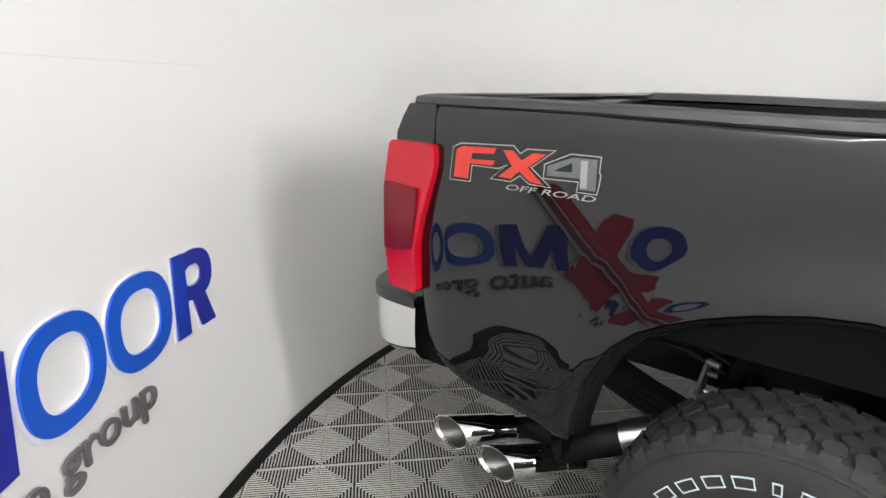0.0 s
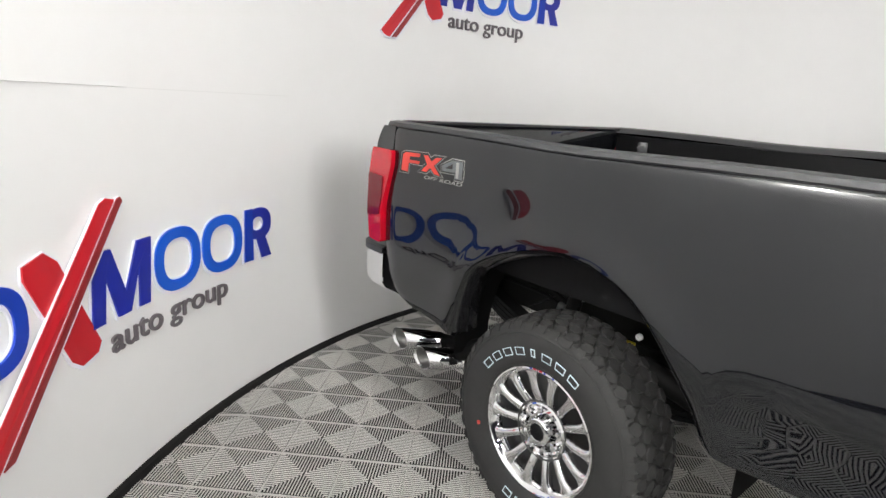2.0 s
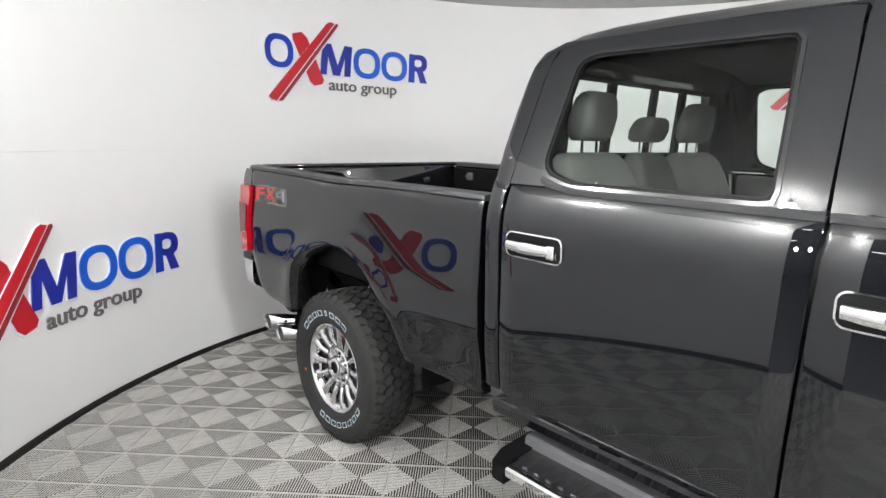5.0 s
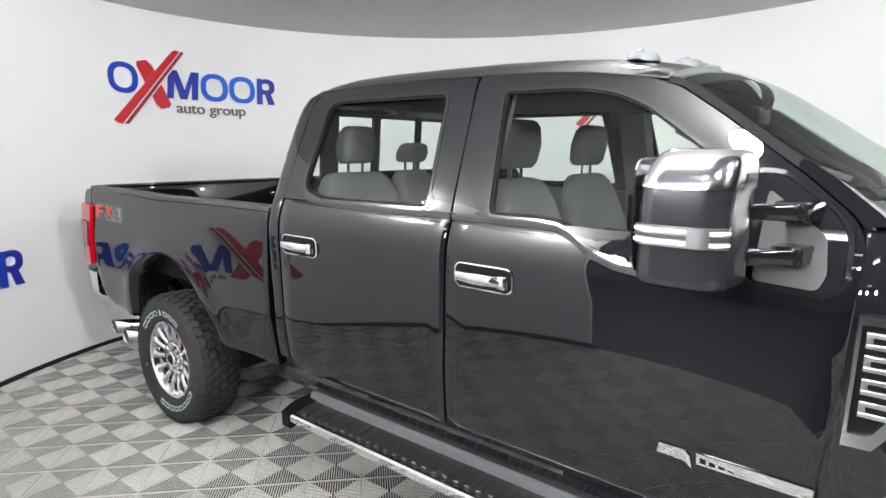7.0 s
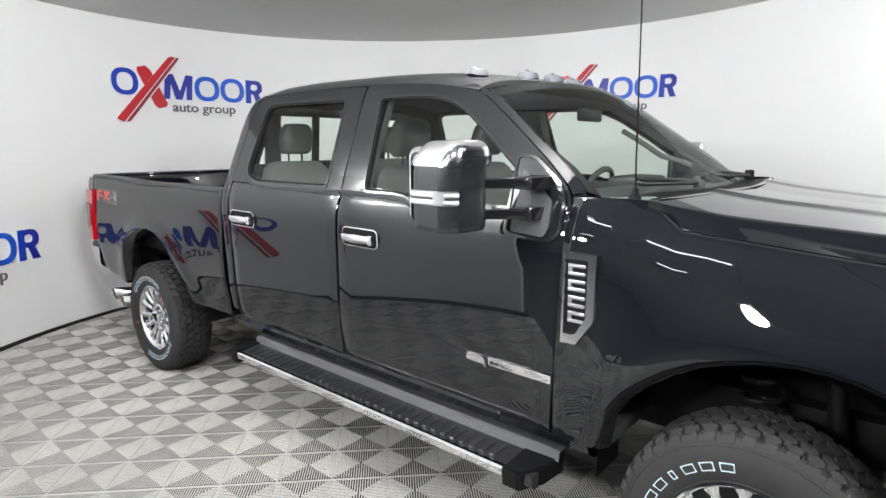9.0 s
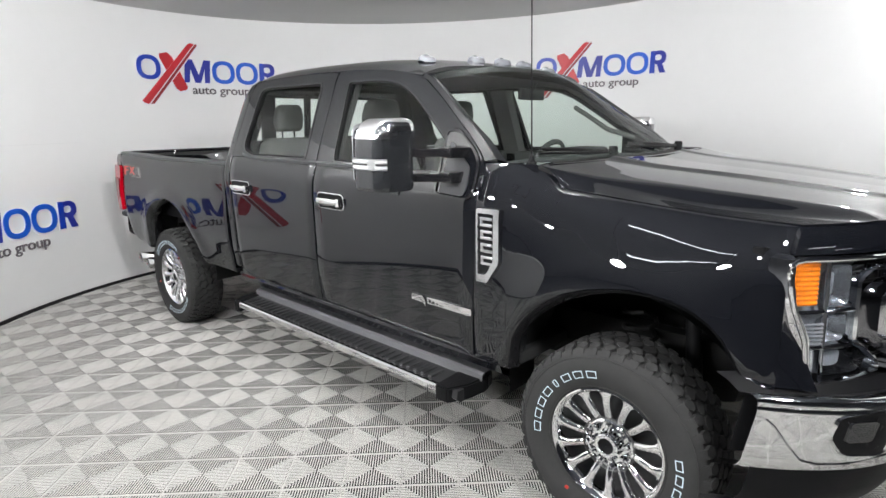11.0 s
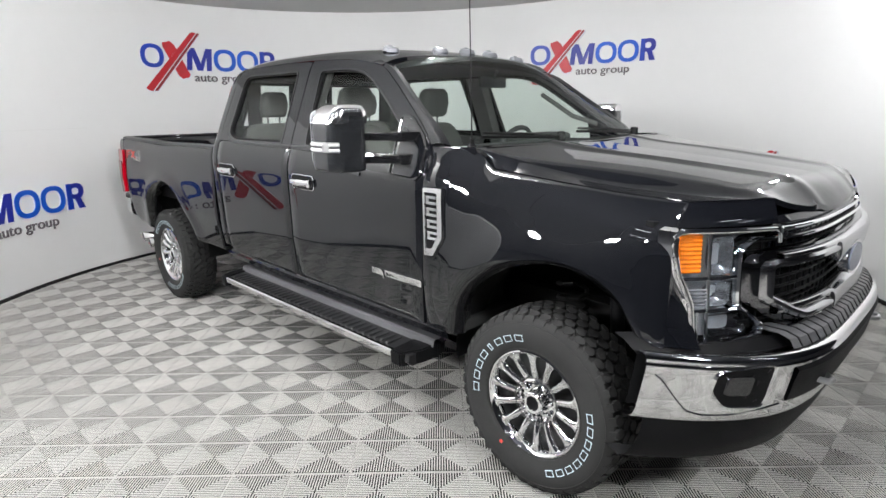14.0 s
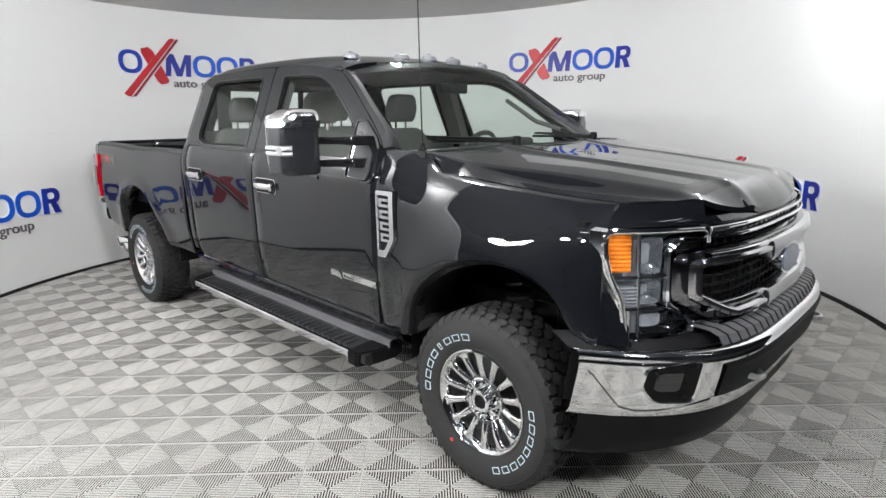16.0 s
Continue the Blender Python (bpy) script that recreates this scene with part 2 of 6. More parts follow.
# ---- lamps ----
def globe_lamp(x, y, z=2.90, r=0.10, top=0.0):
    """A white globe hung from the ceiling."""
    top = top or top_z(x, y)
    root = new("globe_lamp")
    root.location = (x, y, z)
    bm = bmesh.new()
    bmesh.ops.create_uvsphere(bm, u_segments=32, v_segments=20, radius=r)
    part("globe", bm, M_LAMP, root)
    bm = bmesh.new()
    lathe(bm, [(0.001, r + 0.05), (0.03, r + 0.05), (0.05, r + 0.02), (0.055, r - 0.015)], 24, axis="Z")
    part("fitting", bm, M_METAL_TRIM, root)
    bm = bmesh.new()
    tube(bm, [(0, 0, r + 0.04), (0, 0, top - z + 0.003)], 0.008, 8)
    part("cord", bm, M_RIM_STRIP, root)
    return tagged(root, "round white globe lamp hung from the ceiling, lit", "lamp", "globe lamps")


for x, y, r in ((0.0, -2.9, 0.07), (1.3, -3.1, 0.09), (2.9, -1.9, 0.095), (4.5, -3.0, 0.095), (5.0, -1.7, 0.09), (2.4, 0.3, 0.06), (4.6, 2.8, 0.055)):
    globe_lamp(x, y, r=r, top=5.2 if CHORD.dot((x, y, 0)) < CUT else 0.0)
for angle, far in ((262, 6.3), (272, 6.3), (284, 6.3), (332, 5.7)):
    c = on_wall(angle, 0, RAD - far)
    globe_lamp(c.x, c.y, 2.75, 0.17, 5.2)


def tube_lamp(x, y, turn, z=5.15):
    root = new("strip_lamp")
    root.matrix_basis = pose(x, y, z, 0, 0, turn)
    bm = bmesh.new()
    box(bm, -0.62, 0.62, -0.07, 0.07, 0.0, 0.05, 0.01)
    part("housing", bm, M_METAL_TRIM, root)
    bm = bmesh.new()
    tube(bm, [(-0.6, 0, -0.02), (0.6, 0, -0.02)], 0.03, 10)
    part("light_tube", bm, M_TUBE, root)
    return tagged(root, "white fluorescent strip lamp under the workshop ceiling", "lamp", "workshop strip lamps")


for x, y, t in ((2.5, -6.5, 0), (6.0, -6.0, 0), (9.0, -3.5, 90), (9.5, 0.5, 90), (6.0, -9.5, 0), (12.5, -5.0, 90), (1.0, -10.0, 0), (12.5, 1.5, 90)):
    tube_lamp(x, y, t)


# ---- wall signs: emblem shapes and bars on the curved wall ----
def wall_sign(left_angle, base, label):
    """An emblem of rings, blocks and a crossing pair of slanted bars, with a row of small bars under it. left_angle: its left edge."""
    root = new("wall_sign")
    root.location = on_wall(left_angle - 13, base, 0)

    def put(u, v, d):
        return on_wall(left_angle - 1.015 * u / RAD * 57.29578, base + 1.05 * v, d) - root.location

    def plate(name, outer, inner, material, d0=0.010, d1=0.018, grow=0.011):
        """A raised coloured shape on a slightly larger pale backing."""
        for nm, m, g, a, b in ((name, material, 0.0, d0, d1), ("backing", M_SIGN_EDGE, grow, 0.002, d0)):
            bm = bmesh.new()

            def grown(pts, s):
                out = []
                for i, (u, v) in enumerate(pts):
                    pu, pv = pts[i - 1]
                    nu, nv = pts[(i + 1) % len(pts)]
                    t = Vector((nu - pu, nv - pv)).normalized()
                    out.append((u + s * t.y, v - s * t.x))
                return out
            # the pale backing sits a little lower, like a drop shadow
            place = (lambda u, v, d: put(u + 0.004, v - 0.007, d)) if g else put
            o = grown(outer, g)
            if inner:
                i_ = grown(inner, -g)
                rows = [[place(*p, dd) for p in ring] for ring, dd in ((o, a), (o, b), (i_, b), (i_, a), (o, a))]
                grid(bm, rows, closed=True)
            else:
                prism(bm, o, place, a, b)
            if nm == "backing":
                part("backing", bm, m, made, "pale backing", smooth=False)
            else:
                made = part(name, bm, m, root, smooth=False)
        return made

    def ellipse(cu, cv, ru, rv, n=36, p=2.4):
        out = []
        for k in range(n):
            a = 2 * math.pi * k / n
            c, s = math.cos(a), math.sin(a)
            out.append((cu + ru * math.copysign(abs(c) ** (2 / p), c), cv + rv * math.copysign(abs(s) ** (2 / p), s)))
        return out

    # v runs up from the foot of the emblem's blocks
    plate("ring", ellipse(0.145, 0.145, 0.145, 0.132), ellipse(0.145, 0.145, 0.092, 0.088), M_SIGN_BLUE)
    # the crossing slanted bars
    plate("slanted_bar", [(0.05, -0.245), (0.10, -0.255), (0.735, 0.435), (0.69, 0.445), (0.655, 0.43), (0.02, -0.22)], None, M_SIGN_RED, 0.0165, 0.0205, 0.005)
    plate("slanted_bar", [(0.118, -0.255), (0.165, -0.25), (0.775, 0.425), (0.765, 0.44), (0.748, 0.436)], None, M_SIGN_DARKRED, 0.0165, 0.0215, 0.006)
    plate("crossing_bar", [(0.292, 0.300), (0.385, 0.322), (0.440, 0.282), (0.612, -0.052), (0.592, -0.086), (0.510, -0.104), (0.465, -0.072), (0.290, 0.258)][::-1], None, M_SIGN_RED, 0.010, 0.016)
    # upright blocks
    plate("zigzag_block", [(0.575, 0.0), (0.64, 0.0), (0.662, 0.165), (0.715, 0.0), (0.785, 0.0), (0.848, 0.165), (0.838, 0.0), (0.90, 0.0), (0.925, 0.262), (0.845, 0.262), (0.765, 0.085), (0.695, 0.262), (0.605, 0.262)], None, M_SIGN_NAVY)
    plate("ring", ellipse(1.09, 0.133, 0.148, 0.134), ellipse(1.09, 0.133, 0.095, 0.089), M_SIGN_SKY)
    plate("ring", ellipse(1.40, 0.133, 0.145, 0.134), ellipse(1.40, 0.133, 0.093, 0.089), M_SIGN_SKY)
    plate("upright_block", [(1.565, 0.0), (1.632, 0.0), (1.632, 0.264), (1.575, 0.264)], None, M_SIGN_BLUE)
    plate("ring", ellipse(1.68, 0.183, 0.096, 0.081, 28), ellipse(1.672, 0.183, 0.046, 0.035, 28), M_SIGN_NAVY)
    plate("foot_block", [(1.70, 0.0), (1.775, 0.0), (1.727, 0.112), (1.66, 0.112)], None, M_SIGN_NAVY)
    # the words of the second line
    found, wmax = letters("auto group", 0.14, 0.005, 0.001)
    for points, faces in found:
        letter([put(0.665 + p.x * 0.76 / wmax, p.y - 0.128, 0.013 + p.z) for p in points], faces, M_SIGN_GREY, root)
    return tagged(root, label, "wall sign", "wall signs")


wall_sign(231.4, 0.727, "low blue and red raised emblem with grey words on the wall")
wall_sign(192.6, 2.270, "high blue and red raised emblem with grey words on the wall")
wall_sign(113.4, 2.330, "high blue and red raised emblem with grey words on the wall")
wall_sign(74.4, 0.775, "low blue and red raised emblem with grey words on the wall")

# a flat white access panel let into the wall
bm = bmesh.new()
rows = []
for i in range(9):
    a = 219.05 + 15 * i / 8
    rows.append([on_wall(a, z, d) for z, d in ((1.588, 0.001), (1.59, 0.006), (3.0, 0.006), (3.0, 0.001))])
grid(bm, rows)
tagged(part("wall_panel", bm, M_WALL), "flush white access panel with a thin dark joint", "panel", kind="structure")

# faint joints of the wall's lining
M_JOINT = mat("wall_joint", (0.76, 0.76, 0.75), rough=0.7)
bm = bmesh.new()
grid(bm, [[on_wall(203.5 + 15.5 * i / 8, z, 0.0015) for z in (1.586, 1.589)] for i in range(9)])
tagged(part("trim", bm, M_JOINT), "thin grey joint in the white wall lining", "joint", kind="structure")
for a, foot in ((43.0, 0.03), (24.0, 0.03), (218.97, 1.588)):
    bm = bmesh.new()
    grid(bm, [[on_wall(a + d, z, 0.0015) for d in (0.0, 0.05)] for z in (foot, 2.2, 3.0)])
    tagged(part("trim", bm, M_JOINT), "thin grey joint in the white wall lining", "joint", kind="structure")


# ---- the pickup truck ----
M_PAINT = mat("dark_grey_metallic_paint", (0.0030, 0.0034, 0.0050), rough=0.5, metal=0.0, coat=1.0, vary=0.05, scale=2, spec=0.05, coat_ior=1.62)
M_BLACK = mat("black_plastic", (0.0045, 0.0045, 0.005), rough=0.5, spec=0.14, vary=0.15, scale=12, bump=0.15, bump_scale=700)
M_GLOSS = mat("gloss_black_trim", (0.010, 0.010, 0.011), rough=0.12, coat=0.6)
M_TRIM = mat("grey_bed_rail_plastic", (0.032, 0.033, 0.035), rough=0.45, vary=0.1, scale=9, bump=0.2, bump_scale=800)
M_CHROME = mat("chrome", (0.86, 0.86, 0.87), rough=0.05, metal=1.0, rough_vary=0.02, vary=0.02, scale=5)
M_RUBBER = mat("tyre_rubber", (0.023, 0.0228, 0.0225), rough=0.8, spec=0.25, vary=0.2, scale=14, fine=0.15, fine_scale=160, bump=0.3, bump_scale=500)
M_STRIP = mat("grey_step_strip", (0.085, 0.085, 0.09), rough=0.4, vary=0.1, scale=9, bump=0.15, bump_scale=700)
M_STEP = mat("step_plastic", (0.016, 0.016, 0.017), rough=0.38, spec=0.45, vary=0.15, scale=14)
M_GRILLE = mat("satin_grille_metal", (0.58, 0.58, 0.595), rough=0.12, metal=1.0, vary=0.05, scale=8)
M_SATIN = mat("satin_aluminium", (0.62, 0.62, 0.63), rough=0.28, metal=1.0, vary=0.04, scale=10)
M_UNDERBODY = mat("dark_chassis_steel", (0.006, 0.006, 0.006), rough=0.6, spec=0.15, vary=0.4, scale=8, fine=0.2)
M_RED = mat("red_lens", (0.46, 0.004, 0.016), rough=0.12, spec=0.3, coat=0.5, vary=0.12, scale=20)
M_REDDARK = mat("dark_red_lens", (0.15, 0.004, 0.010), rough=0.12, spec=0.35)
M_AMBER = mat("amber_lens", (0.85, 0.22, 0.012), rough=0.1, coat=1.0, vary=0.1, scale=30)
M_CLEARLAMP = mat("clear_lamp_plastic", (0.16, 0.165, 0.18), rough=0.35, spec=0.3)
M_CLEARLENS = glass("clear_lens", (0.86, 0.88, 0.90), 1.45)
M_GLASS = glass("green_tinted_glass", (0.955, 0.98, 0.965), 1.45)
M_WINDSCREEN = glass("windscreen_glass", (0.84, 0.915, 0.875), 1.5)
M_CLOTH = mat("grey_seat_cloth", (0.078, 0.080, 0.075), rough=0.9, vary=0.12, scale=9, fine=0.18, fine_scale=260, bump=0.4, bump_scale=420)
M_DASH = mat("dark_grey_dashboard", (0.045, 0.047, 0.047), rough=0.65, vary=0.1, scale=8, bump=0.3, bump_scale=500)
M_LINER = mat("dark_headliner", (0.022, 0.0225, 0.022), rough=0.9, vary=0.1, scale=10, bump=0.3, bump_scale=600)
M_INNER = mat("grey_interior_trim", (0.075, 0.075, 0.073), rough=0.7, vary=0.08, scale=8)
M_WHITELET = mat("white_tyre_lettering", (0.55, 0.66, 0.72), rough=0.6)
M_DECALRED = mat("decal_red", (0.50, 0.035, 0.025), rough=0.3, vary=0.1, scale=30)
M_DECALGREY = mat("decal_grey", (0.10, 0.11, 0.115), rough=0.35, vary=0.3, scale=60)
M_DECALLINE = mat("decal_pale_line", (0.27, 0.27, 0.255), rough=0.35)
M_BADGEBLUE = mat("emblem_grey_blue", (0.16, 0.18, 0.24), rough=0.25, coat=0.5)
M_YELLOW = mat("yellow_plastic", (0.55, 0.42, 0.02), rough=0.5)
M_MIRROR_SHELL = mat("satin_mirror_shell", (0.016, 0.017, 0.019), rough=0.22, coat=0.6, vary=0.08, scale=12)
M_CLEARRIB = mat("ribbed_clear_lamp", (0.75, 0.75, 0.76), rough=0.18, spec=0.6, vary=0.3, scale=90)
M_CAPCHROME = mat("brushed_cap_chrome", (0.80, 0.80, 0.81), rough=0.15, metal=1.0, vary=0.04, scale=14)
M_SILVER = mat("mirror_silver", (0.8, 0.82, 0.84), rough=0.02, metal=1.0)
M_RECESS_SHADE = mat("dark_recess_shade", (0.03, 0.03, 0.03), rough=0.4)

LIFT = 0.020  # the body on its springs
RAKE = -0.0125  # the body sits a little higher at its tail
ZP = (0.50, 0.60, 0.75, 0.86, 1.02, 1.27, 1.345, 1.405, 1.445, 1.525, 1.92, 1.975, 2.01)
WP = (0.940, 0.952, 0.972, 0.984, 0.990, 1.000, 0.997, 0.982, 0.966, 0.937, 0.770, 0.735, 0.68)


WB = WP[:3] + (0.992, 0.994, 0.985, 0.980, 0.970) + WP[8:]  # the bed's upper side stands upright


def wide(x, z):
    """The body's half width at x and z."""
    w = float(np.interp(z, ZP, WP if x > 1.115 else WB))
    if x > 4.40:
        w -= 0.075 * ((x - 4.40) / 0.40) ** 2
    if x < -0.90:
        w -= 0.8 * (-0.90 - x) ** 1.6
    for cx, cz, rr in ((0.04, 0.46, 0.60), (4.10, 0.46, 0.62)):
        d = math.hypot(x - cx, z - cz) - rr
        if z > 0.55 and abs(d) < (0.2 if cx < 1 else 0.32):
            w += (0.016 if cx < 1 else 0.028) * math.exp(-((d / (0.07 if cx < 1 or d < 0 else 0.13)) ** 2))
    return w


def body(name, bm, material, parent, label="", sharp=32, smooth=True):
    for v in bm.verts:
        v.co.z += LIFT + RAKE * (v.co.x - 2.2)
    return part(name, bm, material, parent, label, sharp, smooth)


truck = new("pickup_truck")
truck.matrix_basis = pose(-0.040, 0.050, 0, 0, 0, -0.4) @ Matrix.Scale(1.028, 4)
tagged(truck, "dark grey crew cab pickup truck parked on grey tiles", "pickup truck")


def spaced(a, b, n, e=0.012):
    """0 to 1 with a thin band at both ends."""
    return [0.0, e] + [e + (1 - 2 * e) * k / n for k in range(1, n)] + [1 - e, 1.0]


def skin(name, s, columns, parent, material=None, lip=0.035, nv=22, inset=0.004, label="", shape=None):
    """A panel of the body side: columns are (x0, shear, z low, z high)."""
    bm = bmesh.new()
    rows = []
    vs = spaced(0, 1, nv)
    f = shape or wide
    for i, (x, shear, zb, zt) in enumerate(columns):
        row = []
        for j, v in enumerate(vs):
            z = zb + (zt - zb) * v
            xx = x + shear * (z - 1.0)
            edge = i in (0, len(columns) - 1) or j in (0, len(vs) - 1)
            row.append((xx, s * (f(xx, z) - (inset if edge else 0)), z))
        rows.append(row)
    grid(bm, rows)
    edges = [e for e in bm.edges if e.is_boundary]
    out = bmesh.ops.extrude_edge_only(bm, edges=edges)
    for v in out["geom"]:
        if isinstance(v, bmesh.types.BMVert):
            v.co.y -= s * lip
    return body(name, bm, material or M_PAINT, parent, label, 40)


def ring_panel(name, s, outer, inner, parent, material, proud=0.0, lip=0.03, n=1, sharp=40, label=""):
    """A closed frame on the body side between two outlines of equal length."""
    bm = bmesh.new()

    def y(x, z, d):
        return s * (float(np.interp(z, ZP, WP)) + d)
    rows = [[(x, y(x, z, proud - lip), z) for x, z in outer]]
    for k in range(n + 1):
        t = k / n
        mid = 4 * t * (1 - t) * 0.0006
        rows.append([(a[0] + (b[0] - a[0]) * t, y(0, a[1] + (b[1] - a[1]) * t, proud + mid), a[1] + (b[1] - a[1]) * t) for a, b in zip(outer, inner)])
    rows.append([(x, y(x, z, proud - lip), z) for x, z in inner])
    grid(bm, rows, closed=True)
    return body(name, bm, material, parent, label, sharp)


def resample(pts, n):
    """A closed outline cut into n even steps."""
    p = [Vector(q) for q in pts] + [Vector(pts[0])]
    d = [0.0]
    for a, b in zip(p, p[1:]):
        d.append(d[-1] + (b - a).length)
    out = []
    for k in range(n):
        t = d[-1] * k / n
        i = max(j for j in range(len(d)) if d[j] <= t + 1e-9)
        i = min(i, len(p) - 2)
        w = (t - d[i]) / max(d[i + 1] - d[i], 1e-9)
        out.append(tuple(p[i] + (p[i + 1] - p[i]) * w))
    return out


def inset(pts, d):
    """An outline moved inwards by d (the outline runs anticlockwise)."""
    out = []
    n = len(pts)
    for i in range(n):
        a, b, c = Vector(pts[i - 1]), Vector(pts[i]), Vector(pts[(i + 1) % n])
        t1, t2 = (b - a).normalized(), (c - b).normalized()
        nrm = (Vector((-t1.y, t1.x)) + Vector((-t2.y, t2.x))).normalized()
        k = max(0.5, nrm.dot(Vector((-t1.y, t1.x))))
        out.append(tuple(b + nrm * d / k))
    return out


def soften(pts, r, n=3):
    """Corners of an outline rounded by cutting them back and bending."""
    out = []
    for i in range(len(pts)):
        a, b, c = Vector(pts[i - 1]), Vector(pts[i]), Vector(pts[(i + 1) % len(pts)])
        rr = min(r, 0.45 * (a - b).length, 0.45 * (c - b).length)
        p, q = b + (a - b).normalized() * rr, b + (c - b).normalized() * rr
        for k in range(n + 1):
            t = k / n
            out.append(tuple((1 - t) ** 2 * p + 2 * t * (1 - t) * b + t * t * q))
    return out


ARCH_R = ((-0.502, 0.575), (-0.496, 0.62), (-0.463, 0.745), (-0.40, 0.865), (-0.345, 0.918), (-0.29, 0.952), (-0.21, 0.99), (-0.12, 1.022), (-0.03, 1.045), (0.06, 1.056), (0.16, 1.044), (0.262, 1.010), (0.32, 0.978), (0.372, 0.935), (0.42, 0.88), (0.465, 0.818), (0.53, 0.72), (0.575, 0.62))
ARCH_F = ((3.565, 0.60), (3.578, 0.66), (3.603, 0.765), (3.655, 0.845), (3.717, 0.910), (3.80, 0.975), (3.892, 1.026), (3.98, 1.058), (4.066, 1.080), (4.15, 1.092), (4.236, 1.092), (4.31, 1.082), (4.38, 1.060), (4.435, 1.028), (4.48, 0.985), (4.538, 0.888), (4.56, 0.835))


def low(x, pts):
    return float(np.interp(x, [p[0] for p in pts], [p[1] for p in pts]))


BED_LOW = ((-0.985, 0.72), (-0.94, 0.655), (-0.91, 0.632), (-0.88, 0.614), (-0.81, 0.586), (-0.60, 0.572), (-0.512, 0.548)) + ARCH_R + ((0.60, 0.598), (1.085, 0.598))
FEN_LOW = ((3.35, 0.585), (3.56, 0.592)) + ARCH_F + ((4.60, 0.85), (4.66, 0.855))
FEN_TOP = ((3.35, 1.500), (3.44, 1.509), (3.66, 1.509), (3.70, 1.496), (3.76, 1.448), (3.80, 1.422), (4.14, 1.392), (4.39, 1.374), (4.57, 1.368), (4.64, 1.367))


def fender_wide(x, z):
    """Like the door at its rear edge, then a broad rounded shoulder."""
    door = float(np.interp(z, ZP, WP))
    top = 1.452 - 0.085 * min(1, max(0, (x - 3.55) / 0.95))
    deep = 0.32 - 0.12 * min(1, max(0, (x - 4.25) / 0.3))
    t = min(1.15, max(0, (z - top + deep) / deep))
    w = wide(x, min(z, 1.27)) - (0.080 + 0.02 * min(1, max(0, (x - 3.8) / 0.6))) * t ** 2.1
    k = min(1, max(0, (x - 3.42) / 0.36))
    k = k * k * (3 - 2 * k)
    return door * (1 - k) + w * k


def sag(x):
    """The bed rail dips a little over the wheel."""
    return -0.011 * math.exp(-((x / 0.38) ** 2))


def side(s):
    # bed side
    xs = [-0.985, -0.98] + [-0.965, -0.94, -0.91, -0.88, -0.84, -0.79, -0.7, -0.6, -0.54, -0.512] + [p[0] for p in ARCH_R] + [0.592, 0.605, 0.65, 0.72, 0.8, 0.9, 1.0, 1.05, 1.080, 1.085]
    bed = skin("bed_side", s, [(x, 0, low(x, BED_LOW), 1.380 + sag(x)) for x in xs], truck, lip=0.05, nv=26)
    # rail cap
    bm = bmesh.new()
    rows = []
    for x in [-1.040, -1.034] + [-0.95 + 0.1 * k for k in range(21)] + [1.084, 1.088]:
        e = 0.006 if x in (-1.040, 1.088) else 0
        w = wide(x, 1.375)
        g = sag(x) + 0.008
        rows.append([(x, s * (w - 0.004 - e), 1.373 + g), (x, s * (w + 0.002 - e), 1.378 + g), (x, s * (w - 0.006), 1.394 - e + g), (x, s * (w - 0.05), 1.399 - e + g), (x, s * (w - 0.11), 1.394 - e + g), (x, s * (w - 0.118), 1.365 + g)])
    vs = grid(bm, rows)
    cap(bm, vs[0]), cap(bm, vs[-1][::-1])
    body("rail_cap", bm, M_TRIM, bed, "grey plastic cap along the bed rail")
    # inner bed wall
    bm = bmesh.new()
    box(bm, -1.00, 1.05, min(s * 0.85, s * 0.82), max(s * 0.85, s * 0.82), 0.86, 1.362, 0.006)
    body("inner_bed_wall", bm, M_BLACK, bed)
    # arch lip trim
    for arch, owner in ((ARCH_R, bed),):
        bm = bmesh.new()
        rows = []
        for x, z in arch:
            cx, cz = 0.05, 0.5
            d = Vector((x - cx, z - cz)).normalized()
            w = wide(x, z)
            rows.append([(x + d.x * k, s * (w - q), z + d.y * k) for k, q in ((0.0, 0.0), (-0.012, 0.012), (-0.03, 0.06), (-0.01, 0.13))])
        grid(bm, rows)
        body("arch_lip", bm, M_GLOSS, owner)
    # rear door below the belt
    def door(name, x0, x1, sh0, sh1, bottom):
        cols = []
        for u in spaced(0, 1, 14, 0.006):
            x = x0 + (x1 - x0) * u
            cols.append((x, sh0 + (sh1 - sh0) * u, low(x, bottom), 1.452))
        return skin(name, s, cols, truck, nv=24, lip=0.04)
    rd = door("rear_door", 1.196, 2.172, 0.03, 0.045, ((1.2, 0.66), (1.25, 0.625), (1.35, 0.618), (2.2, 0.612)))
    fd = door("front_door", 2.182, 3.400, 0.045, 0.075, ((2.2, 0.612), (3.3, 0.604), (3.42, 0.60)))
    # cab side behind the rear door
    cols = [(x, 0.015, 0.66, 1.46) for x in (1.118, 1.124, 1.145, 1.17, 1.182, 1.187)]
    skin("cab_corner", s, cols, truck, nv=20)
    # window frames of the doors
    r_out = [(1.204, 1.456), (2.188, 1.456), (2.172, 1.80), (2.160, 1.965), (1.80, 1.972), (1.39, 1.958), (1.30, 1.948), (1.245, 1.925), (1.222, 1.86), (1.212, 1.62)]
    r_in = soften([(1.46, 1.456), (2.084, 1.460), (2.047, 1.918), (1.40, 1.914), (1.336, 1.885), (1.316, 1.54), (1.345, 1.488)], 0.03)
    n = 64
    ro, ri = resample(r_out, n), resample(r_in, n)
    k = min(range(n), key=lambda q: (Vector(ri[q]) - Vector((1.345, 1.488))).length)
    ri = ri[k:] + ri[:k]
